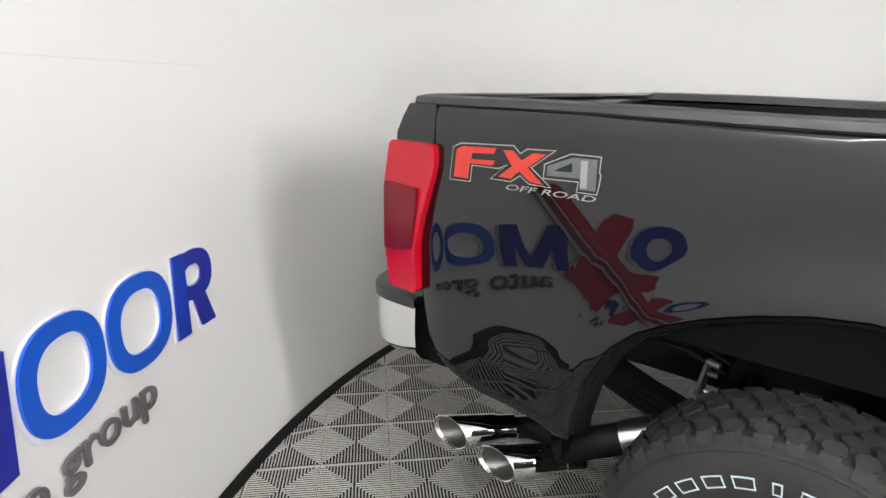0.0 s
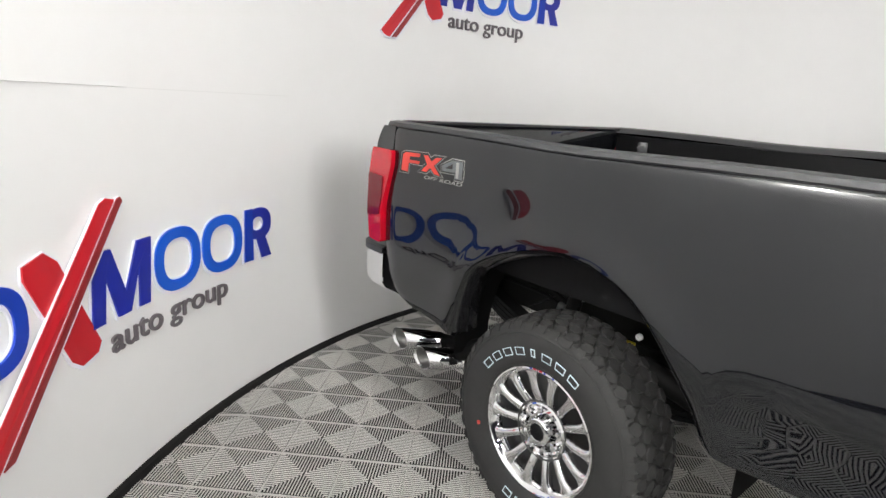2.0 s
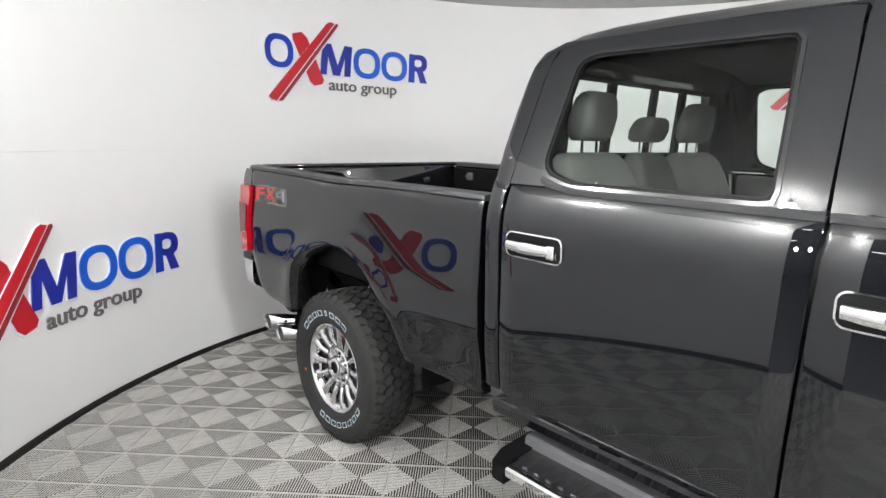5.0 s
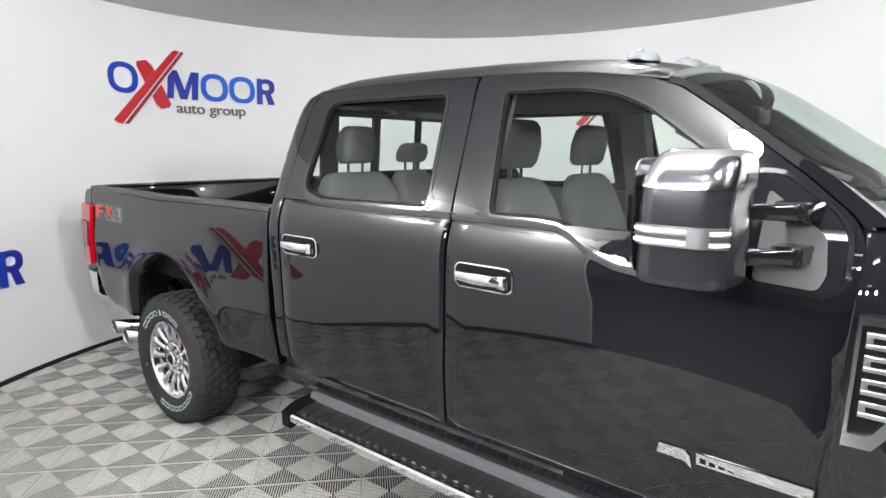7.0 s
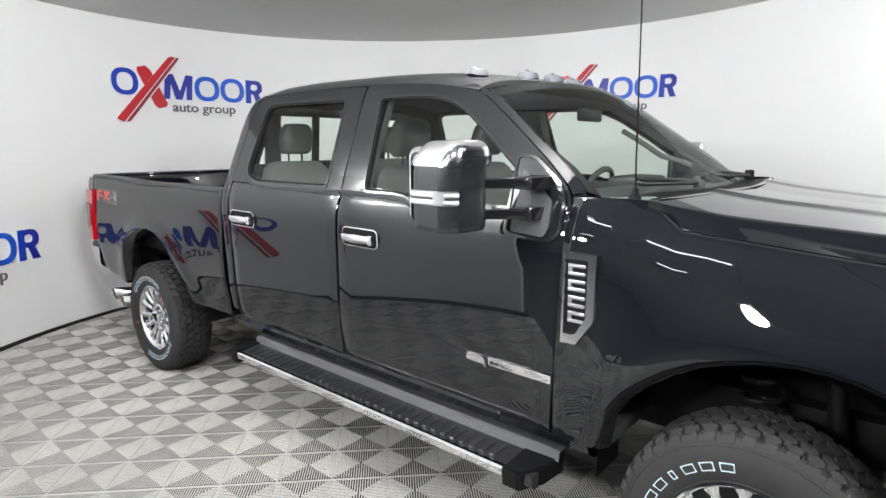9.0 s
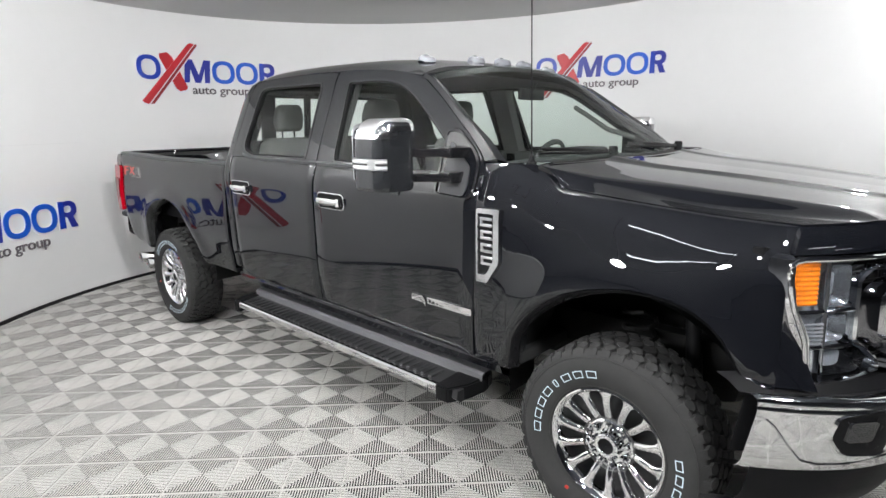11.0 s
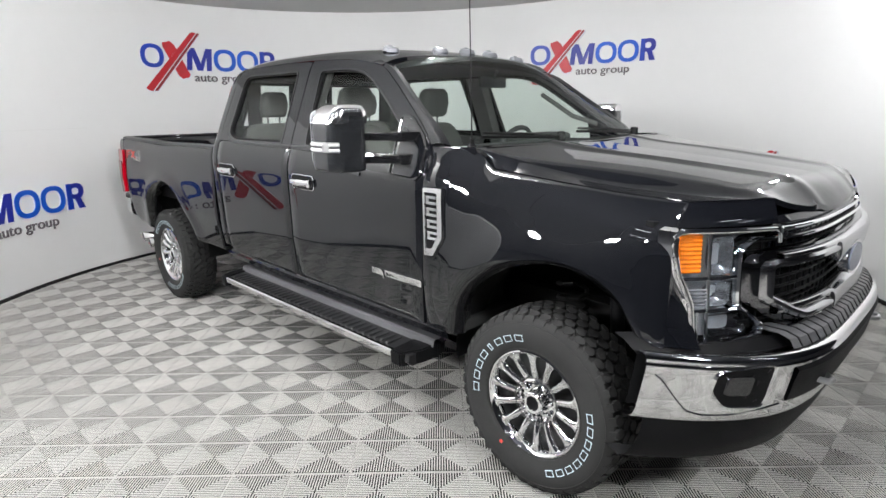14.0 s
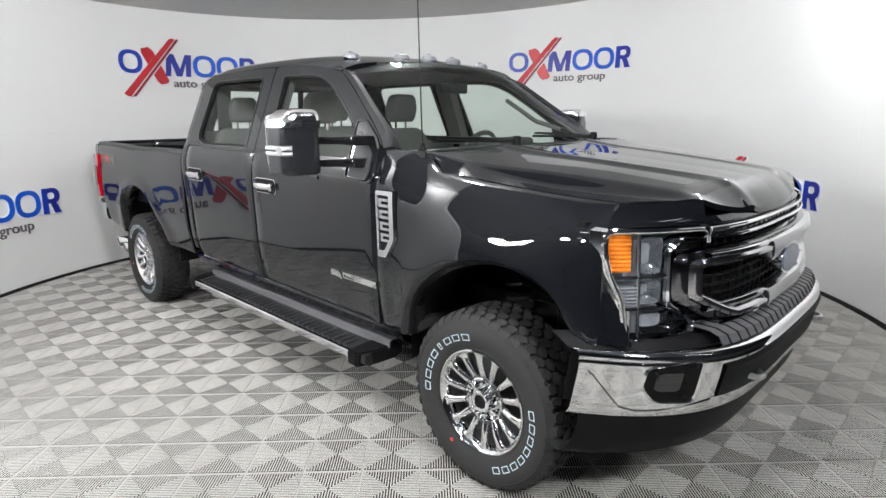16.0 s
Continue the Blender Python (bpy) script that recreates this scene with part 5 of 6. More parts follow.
# fender-to-bumper filler
bm = bmesh.new()
grid(bm, bump_rows([-0.97 + 1.94 * k / 40 for k in range(41)], lambda y: [(-0.30 + 0.16 * (abs(y) / 0.97) ** 3, 0.86), (-0.10, 0.84), (-0.05, 0.80), (-0.08, 0.60)]))
body("bumper_filler", bm, M_BLACK, bumper)
for s in (-1, 1):
    # fog lamp pocket
    bm = bmesh.new()
    pts = soften([(s * 0.712, 0.785), (s * 0.852, 0.765), (s * 0.856, 0.690), (s * 0.818, 0.628), (s * 0.722, 0.620), (s * 0.712, 0.65)], 0.018)
    ring = pts[::-1] if s > 0 else pts
    vs = grid(bm, [[(bump_x(p) + lean(q) + d, p * 1.07, q + 0.030) for p, q in r] for r, d in ((ring, -0.03), (ring, 0.005), (inset(ring, 0.015), 0.005), (inset(ring, 0.03), 0.005), (inset(ring, 0.045), 0.005), (inset(ring, 0.058), 0.005))], closed=True)
    cap(bm, vs[-1])
    fog = body("fog_pocket", bm, M_BLACK, bumper, "black fog lamp pocket")
    bm = bmesh.new()
    prism(bm, rounded(0.062, 0.075, 0.012, 3, s * 0.800, 0.712), lambda p, q, d: (bump_x(p) + lean(q) + d, p * 1.07, q + 0.030), 0.002, 0.013)
    body("fog_lamp", bm, M_GLOSS, fog, "small dark fog lamp")
    bm = bmesh.new()
    grid(bm, [[(bump_x(p) + lean(q) + d, p * 1.07, q + 0.030) for p, q in r] for r, d in ((inset(ring, -0.008), -0.012), (inset(ring, -0.004), 0.010), (ring, 0.004))], closed=True)
    body("pocket_rim", bm, M_CHROME, fog)
    bm = bmesh.new()
    path = [(0.968, 0.745), (0.955, 0.725), (0.925, 0.66), (0.895, 0.605), (0.860, 0.590), (0.80, 0.590), (0.70, 0.606), (0.64, 0.615)]
    tube(bm, [(bump_x(p) + lean(q) + 0.0005, s * p * 1.07, q + 0.030) for p, q in path], 0.0035, 6)
    body("recess_edge", bm, M_GRILLE, bumper)
    # tow hook
    bm = bmesh.new()
    tube(bm, [(4.88, s * 0.50, 0.70), (5.01, s * 0.50, 0.70), (5.055, s * 0.485, 0.695), (5.06, s * 0.45, 0.692), (5.04, s * 0.425, 0.695), (4.97, s * 0.42, 0.70)], 0.012, 10)
    body("tow_hook", bm, M_SATIN, truck, "bright steel tow hook")
# centre opening
bm = bmesh.new()
grid(bm, bump_rows([-0.622 + 1.244 * k / 24 for k in range(25)], lambda y: [(-0.02, 0.765), (0.022, 0.762), (0.030, 0.75), (lean(0.70) + 0.008, 0.70), (lean(bump_foot(y) + 0.078) + 0.008, bump_foot(y) + 0.078), (lean(bump_foot(y) + 0.066), bump_foot(y) + 0.066), (-0.04, bump_foot(y) + 0.06)]))
body("bumper_opening", bm, M_BLACK, bumper, "black centre opening")
bm = bmesh.new()
grid(bm, bump_rows([-0.955 + 1.91 * k / 30 for k in range(31)], lambda y: [(-0.06, bump_foot(y) + 0.02), (-0.042, bump_foot(y) - 0.008), (-0.060, 0.46), (-0.10, 0.385), (-0.13, 0.365), (-0.19, 0.39)]))
body("air_dam", bm, M_BLACK, bumper, "matt black lower air dam")

# rear bumper, seen edge on past the bed
def rear_curve(n, ex=0.0):
    out = []
    for k in range(n + 1):
        a = -math.pi / 2 + math.pi * k / n
        sy, cx_ = math.sin(a), math.cos(a)
        out.append((-1.025 - (0.29 + ex) * abs(cx_) ** 0.45, (0.958 + ex) * math.copysign(abs(sy) ** 0.45, sy)))
    return out


bm = bmesh.new()
grid(bm, [[(x + 0.02, y * 0.97, 0.79), (x, y, 0.785), (x - 0.002, y, 0.70), (x, y * 0.998, 0.64), (x + 0.015, y * 0.985, 0.615), (x + 0.06, y * 0.94, 0.61)] for x, y in rear_curve(40)])
rb = body("rear_bumper", bm, M_CHROME, truck, "chrome rear bumper with a black top pad", 40)
bm = bmesh.new()
rows = []
for x, y in rear_curve(40, 0.006):
    rows.append([(x, y, 0.783), (x - 0.001, y, 0.812), (x + 0.012, y * 0.985, 0.823), (-0.98, y * 0.9, 0.823)])
grid(bm, rows)
body("bumper_pad", bm, M_TRIM, rb, "dark plastic bumper pad")
for s in (-1, 1):
    bm = bmesh.new()
    box(bm, -1.075, -0.93, min(s * 0.60, s * 0.92), max(s * 0.60, s * 0.92), 0.60, 0.80, 0.008)
    body("bumper_end", bm, M_BLACK, rb)

M_CLIP = mat("pale_plastic_clip", (0.55, 0.56, 0.56), rough=0.4)
M_SOOT = mat("exhaust_soot", (0.10, 0.098, 0.095), rough=0.35, metal=0.7, vary=0.3, scale=30)
# twin exhaust tips and pipe
for c in ((-0.916, -0.92, 0.446), (-0.745, -0.92, 0.410)):
    ax = Vector((0.76, 0.64, 0.06)).normalized()
    sx = ax.cross(Vector((0, 0, 1))).normalized()
    uz = sx.cross(ax)

    def ring(d, r, slash=0.0):
        return [Vector(c) + ax * (d + slash * math.cos(a)) + r * (sx * math.cos(a) + uz * math.sin(a)) for a in [2 * math.pi * j / 28 for j in range(28)]]
    bm = bmesh.new()
    grid(bm, [ring(0.21, 0.040), ring(0.205, 0.044), ring(0.15, 0.046), ring(0.145, 0.049), ring(0.055, 0.052, 0.030), ring(0.012, 0.054, 0.045), ring(0.0, 0.0535, 0.048), ring(0.0, 0.050, 0.048), ring(0.012, 0.049, 0.046)], closed=True)
    tip = part("exhaust_tip", bm, M_CHROME, truck, "polished exhaust tip with a slanted mouth")
    bm = bmesh.new()
    vs = grid(bm, [ring(0.010, 0.0492, 0.046), ring(0.06, 0.047, 0.03), ring(0.14, 0.044)], closed=True)
    cap(bm, vs[-1])
    part("tip_core", bm, M_SOOT, tip, "sooty inside of the tip")
    bm = bmesh.new()
    tube(bm, [Vector(c) + ax * 0.19, Vector(c) + ax * 0.25, Vector((-0.54, -0.79, 0.495))], 0.034, 12)
    part("tip_pipe", bm, M_UNDERBODY, truck)
bm = bmesh.new()
tube(bm, [(-0.60, -0.82, 0.47), (-0.50, -0.78, 0.515), (-0.40, -0.74, 0.555), (-0.2, -0.66, 0.56), (0.2, -0.64, 0.66), (0.55, -0.6, 0.56), (1.2, -0.5, 0.50)], 0.045, 14)
part("exhaust_pipe", bm, M_UNDERBODY, truck)
bm = bmesh.new()
tube(bm, [(-0.435, -0.757, 0.541), (-0.355, -0.722, 0.570)], 0.053, 16)
part("exhaust_clamp", bm, M_SATIN, truck)

# chassis
for s in (-1, 1):
    bm = bmesh.new()
    rows = []
    for x, z in ((-1.15, 0.68), (-0.5, 0.68), (-0.35, 0.78), (0.4, 0.78), (0.6, 0.64), (3.3, 0.60), (3.6, 0.70), (4.5, 0.70), (4.85, 0.66)):
        rows.append([(x, s * y, z + dz) for y, dz in ((0.42, -0.08), (0.50, -0.08), (0.50, 0.08), (0.42, 0.08))])
    vs = grid(bm, rows, closed=True)
    cap(bm, vs[0]), cap(bm, vs[-1][::-1])
    body("frame_rail", bm, M_UNDERBODY, truck, smooth=False)
    bm = bmesh.new()
    tube(bm, [(-0.26, s * 0.56, 0.42), (-0.12, s * 0.58, 1.02)], [0.035, 0.028], 12)
    body("shock_absorber", bm, M_BLACK, truck)
    bm = bmesh.new()
    tube(bm, [(4.28, s * 0.60, 0.45), (4.22, s * 0.56, 1.0)], [0.035, 0.03], 12)
    body("shock_absorber", bm, M_BLACK, truck)
    bm = bmesh.new()
    for k in range(4):
        rows = []
        for q in range(11):
            x = -0.72 + 1.5 * q / 10
            z = 0.50 - 0.022 * k + 0.20 * ((x - 0.03) / 0.75) ** 2
            rows.append([(x, s * y, z + dz) for y, dz in ((0.535, -0.008), (0.61, -0.008), (0.61, 0.008), (0.535, 0.008))])
        grid(bm, rows, closed=True)
    body("leaf_spring", bm, M_UNDERBODY, truck, smooth=False)
    bm = bmesh.new()
    tube(bm, [(4.02 + 0.07 * math.cos(k * 0.75), s * 0.60 + 0.07 * math.sin(k * 0.75), 0.48 + 0.0085 * k) for k in range(50)], 0.010, 8)
    body("coil_spring", bm, M_UNDERBODY, truck)
    for x, r in ((0.0, 0.05), (4.06, 0.045)):
        bm = bmesh.new()
        tube(bm, [(x, 0, 0.42), (x, s * 0.80, 0.42)], r, 14)
        part("axle", bm, M_UNDERBODY, truck)
    # small fittings on the frame over the rear axle
    bm = bmesh.new()
    tube(bm, [(-0.300, s * 0.54, 0.635), (-0.292, s * 0.54, 0.69), (-0.282, s * 0.54, 0.745)], [0.017, 0.011, 0.010], 8)
    tube(bm, [(-0.284, s * 0.54, 0.742), (-0.252, s * 0.545, 0.738)], 0.012, 8)
    tube(bm, [(-0.286, s * 0.54, 0.708), (-0.256, s * 0.545, 0.708)], 0.009, 8)
    tube(bm, [(-0.296, s * 0.54, 0.655), (-0.232, s * 0.55, 0.640)], 0.007, 8)
    part("bracket", bm, M_SATIN, truck, "bright steel bracket")
    for x, y, z, r in ((-0.066, 0.690, 0.862, 0.018), (-0.58, 0.60, 0.83, 0.014), (0.215, 0.75, 0.812, 0.012)):
        bm = bmesh.new()
        lathe(bm, [(0.001, 0.004), (r - 0.002, 0.003), (r, 0.0), (r, -0.01)], 14, (x, y, z))
        for v in bm.verts:
            v.co.y *= s
        part("clip", bm, M_CLIP, truck, "pale plastic clip")
    bm = bmesh.new()
    box(bm, 0.03, 0.10, min(s * 0.55, s * 0.57), max(s * 0.55, s * 0.57), 0.688, 0.704, 0.005)
    part("yellow_tag", bm, M_YELLOW, truck, "yellow plastic tag")
    for z in (0.66, 0.70):
        bm = bmesh.new()
        tube(bm, [(-0.62, s * 0.56, z + 0.12), (-0.35, s * 0.54, z + 0.10), (-0.1, s * 0.53, z), (0.3, s * 0.53, z - 0.02)], 0.008, 8)
        part("brake_line", bm, M_BLACK, truck)
bm = bmesh.new()
bmesh.ops.create_uvsphere(bm, u_segments=18, v_segments=12, radius=0.17)
part("differential", bm, M_UNDERBODY, truck).location = (0, 0, 0.42)
bm = bmesh.new()
bmesh.ops.create_uvsphere(bm, u_segments=18, v_segments=12, radius=0.15)
part("front_differential", bm, M_UNDERBODY, truck).location = (4.06, -0.25, 0.42)
bm = bmesh.new()
box(bm, 0.75, 2.2, -0.40, 0.75, 0.42, 0.62, 0.04)
body("fuel_tank", bm, M_UNDERBODY, truck)
bm = bmesh.new()
box(bm, -0.92, 1.05, -0.415, 0.415, 0.55, 0.86, 0.02)
body("bed_underside", bm, M_UNDERBODY, truck)
bm = bmesh.new()
box(bm, 2.5, 4.4, -0.40, 0.40, 0.45, 1.15, 0.08)
body("engine_block", bm, M_UNDERBODY, truck)
bm = bmesh.new()
box(bm, 1.18, 3.60, -0.90, 0.90, 0.60, 0.66, 0.01)
body("cab_floor", bm, M_LINER, truck)
bm = bmesh.new()
box(bm, 3.46, 3.52, -0.90, 0.90, 0.62, 1.44, 0.01)
body("firewall", bm, M_DASH, truck)

# inner faces of the cab: door trims, pillars and headliner
for s in (-1, 1):
    for nm, x0, x1 in (("door_trim", 1.26, 2.16), ("door_trim", 2.26, 3.38)):
        bm = bmesh.new()
        box(bm, x0, x1, min(s * 0.86, s * 0.915), max(s * 0.86, s * 0.915), 0.66, 1.44, 0.02)
        box(bm, x0 + 0.25, x1 - 0.10, min(s * 0.79, s * 0.87), max(s * 0.79, s * 0.87), 1.16, 1.22, 0.02)
        body(nm, bm, M_DASH, truck)
    bm = bmesh.new()
    rows = []
    for z in (1.42, 1.6, 1.75, 1.90):
        w = float(np.interp(z, ZP, WP)) - 0.035
        rows.append([(x, s * (w - d), z) for x, d in ((2.15, 0.0), (2.15, 0.05), (2.30, 0.06), (2.32, 0.0))])
    grid(bm, rows)
    body("pillar_trim", bm, M_INNER, truck, sharp=40)
    bm = bmesh.new()
    rows = [[(x - 0.05, s * (y - 0.02), z - 0.02), (x - 0.09, s * (y + 0.02), z - 0.03), (x - 0.11, s * (y + 0.07), z - 0.045)] for x, y, z in PIL]
    grid(bm, rows)
    body("screen_pillar_trim", bm, M_INNER, truck)
    bm = bmesh.new()
    tube(bm, [(PIL[1][0] - 0.10, s * (PIL[1][1] - 0.05), PIL[1][2] - 0.10), (PIL[2][0] - 0.12, s * (PIL[2][1] - 0.08), PIL[2][2] - 0.07), (PIL[3][0] - 0.12, s * (PIL[3][1] - 0.08), PIL[3][2] - 0.07), (PIL[4][0] - 0.10, s * (PIL[4][1] - 0.05), PIL[4][2] - 0.04)], 0.016, 8)
    body("grab_handle", bm, M_INNER, truck)
bm = bmesh.new()
rows = [[(x, 0.74 * u, 1.965 - 0.05 * abs(u) ** 4 - 0.04 * max(0, (x - 2.6) / 0.3)) for u in [-1 + k / 8 for k in range(17)]] for x in (1.32, 1.6, 2.2, 2.6, 2.88)]
grid(bm, rows)
body("headliner", bm, M_LINER, truck, sharp=60)
bm = bmesh.new()
rows = []
for x, z in ((3.03, 1.10), (3.00, 1.30), (3.04, 1.44), (3.14, 1.475), (3.35, 1.480), (3.55, 1.47)):
    rows.append([(x, 0.84 * u, z - 0.015 * u * u) for u in [-1 + k / 8 for k in range(17)]])
grid(bm, rows)
dash = body("dashboard", bm, M_DASH, truck, "dark grey dashboard")
bm = bmesh.new()
box(bm, 3.02, 3.22, 0.22, 0.60, 1.46, 1.515, 0.025)
body("instrument_hood", bm, M_DASH, dash)
bm = bmesh.new()
rows = []
for k in range(36):
    a = 2 * math.pi * k / 36
    c = Vector((2.86 + 0.07 * math.sin(a), 0.41 + 0.19 * math.cos(a), 1.37 + 0.175 * math.sin(a)))
    d = Vector((0.35 * math.sin(a) * 0.37, math.cos(a), math.sin(a))).normalized()
    rows.append([c + d * 0.016 * math.cos(q) + Vector((1, 0, -0.37)).normalized() * 0.016 * math.sin(q) for q in [2 * math.pi * j / 10 for j in range(10)]])
rows.append(rows[0])
grid(bm, rows, closed=True)
box(bm, 2.84, 2.90, 0.33, 0.49, 1.31, 1.42, 0.02)
box(bm, 2.85, 2.88, 0.23, 0.59, 1.355, 1.385, 0.008)
tube(bm, [(2.88, 0.41, 1.36), (3.06, 0.41, 1.30)], 0.03, 10)
body("steering_wheel", bm, M_DASH, truck)
bm = bmesh.new()
box(bm, 3.0, 3.03, -0.12, 0.12, 1.80, 1.865, 0.012)
tube(bm, [(3.02, 0, 1.85), (3.05, 0, 1.90)], 0.01, 8)
body("rear_view_mirror", bm, M_BLACK, truck)


# seats
def seat(x, y, width, back_top, lean, kind, head=True):
    """A cushion, a leaning backrest and a headrest on two posts."""
    root = None

    def pad(name, rows, parent, material):
        bm = bmesh.new()
        vs = grid(bm, rows, closed=True)
        cap(bm, vs[0]), cap(bm, vs[-1][::-1])
        return body(name, bm, material, parent, sharp=60)
    rows = []
    for t, grow, sh in ((0, 0.9, -0.01), (0.08, 1.0, 0.0), (0.5, 1.0, 0.0), (0.92, 0.98, 0.0), (1.0, 0.85, -0.01)):
        rows.append([(x + 0.02 + 0.50 * t + 0.0 * p, y + p, q) for p, q in rounded(width * grow, 0.17, 0.06, 5, 0, 1.02)])
    root = pad(kind, rows, truck, M_CLOTH)
    rows = []
    h = back_top - 1.02
    for t, grow, th in ((0, 0.94, 0.17), (0.15, 1.0, 0.18), (0.55, 1.0, 0.16), (0.80, 0.93, 0.13), (0.93, 0.80, 0.10), (0.985, 0.66, 0.06), (1.0, 0.5, 0.02)):
        rows.append([(x - lean * t + p, y + q, 1.02 + h * t) for p, q in rounded(th, width * grow, min(0.06, th * 0.45), 5)])
    b = pad("backrest", rows, root, M_CLOTH)
    if head:
        w, hh = (0.26, 0.20) if head is True else head
        rows = []
        for t, grow, th in ((0, 0.80, 0.07), (0.12, 0.95, 0.11), (0.5, 1.0, 0.12), (0.85, 0.92, 0.10), (0.97, 0.72, 0.07), (1.0, 0.55, 0.03)):
            rows.append([(x - lean * 1.02 + 0.03 * t + p, y + q, back_top + 0.045 + hh * t) for p, q in rounded(th, w * grow, min(0.045, th * 0.45), 5)])
        hd = pad("headrest", rows, root, M_CLOTH)
        bm = bmesh.new()
        for q in (-0.05, 0.05):
            tube(bm, [(x - lean, y + q, back_top - 0.03), (x - lean, y + q, back_top + 0.07)], 0.008, 8)
        body("post", bm, M_CHROME, hd)
    return root


for y in (-0.41, 0.33):
    seat(2.27, y, 0.54, 1.565, 0.14, "front_seat", (0.27, 0.21))
seat(1.345, -0.52, 0.56, 1.565, 0.12, "rear_seat", (0.22, 0.19))
seat(1.345, -0.08, 0.36, 1.565, 0.12, "rear_seat", (0.20, 0.11))
seat(1.345, 0.37, 0.56, 1.565, 0.12, "rear_seat", (0.22, 0.19))

# decal on the bed side: two red blocks, a red crossing pair and a grey block, all outlined, with words under them
dy = lambda p, q, d: (p, -(wide(p, q) + d), q)
DEC = new("bed_decal")
DEC.parent = truck
DX, DZ = -0.866, 1.222


def decal(name, pts, m, d):
    bm = bmesh.new()
    prism(bm, [(DX + p, DZ + q) for p, q in pts], dy, -0.001, d)
    body(name, bm, m, DEC, smooth=False)


RED_LINE = [(-0.012, -0.027), (-0.004, 0.059), (0.02, 0.071), (0.179, 0.077), (0.198, 0.06), (0.215, 0.072), (0.292, 0.074), (0.232, 0.029), (0.287, -0.013), (0.226, -0.012), (0.201, 0.005), (0.176, -0.012), (0.113, -0.011), (0.161, 0.027), (0.139, 0.016), (0.06, 0.016), (0.056, -0.026)]
GREY_LINE = [(0.263, 0.006), (0.263, 0.041), (0.329, 0.071), (0.402, 0.07), (0.401, 0.035), (0.405, 0.031), (0.403, 0.006), (0.399, -0.015), (0.348, -0.015), (0.351, 0.008)]
for line in (RED_LINE, GREY_LINE):
    decal("outline", line, M_DECALLINE, 0.0006)
    decal("dark_field", inset(line[::-1], 0.0027), M_PAINT, 0.0012)
decal("red_bar", [(0.003, -0.017), (0.009, 0.053), (0.027, 0.063), (0.13, 0.066), (0.124, 0.051), (0.059, 0.048), (0.056, 0.033), (0.128, 0.035), (0.122, 0.023), (0.053, 0.021), (0.049, -0.018)], M_DECALRED, 0.0018)
decal("red_cross", [(0.15, 0.063), (0.178, 0.065), (0.203, 0.043), (0.233, 0.063), (0.268, 0.063), (0.221, 0.028), (0.264, -0.008), (0.229, -0.005), (0.198, 0.017), (0.176, -0.003), (0.14, -0.002), (0.177, 0.027)], M_DECALRED, 0.0018)
decal("grey_bar", [(0.273, 0.015), (0.272, 0.037), (0.333, 0.062), (0.393, 0.063), (0.395, -0.007), (0.356, -0.007), (0.358, 0.017)], M_DECALGREY, 0.0018)
decal("pale_bar", [(0.355, 0.058), (0.372, 0.058), (0.373, -0.003), (0.357, -0.003)], M_DECALLINE, 0.0022)
decal("dark_notch", [(0.29, 0.028), (0.334, 0.05), (0.335, 0.029)], M_PAINT, 0.0022)
found, xm = letters("OFF ROAD", 0.047, 0.0006)
for points, faces in found:
    put = []
    for c in points:
        p, q = DX + 0.158 + (c.x + 0.25 * c.y) * 0.235 / xm, DZ - 0.031 + c.y * 0.42
        put.append((p, -(wide(p, q) + 0.0010 + c.z), q + LIFT + RAKE * (p - 2.2)))
    letter(put, faces, M_DECALLINE, DEC)


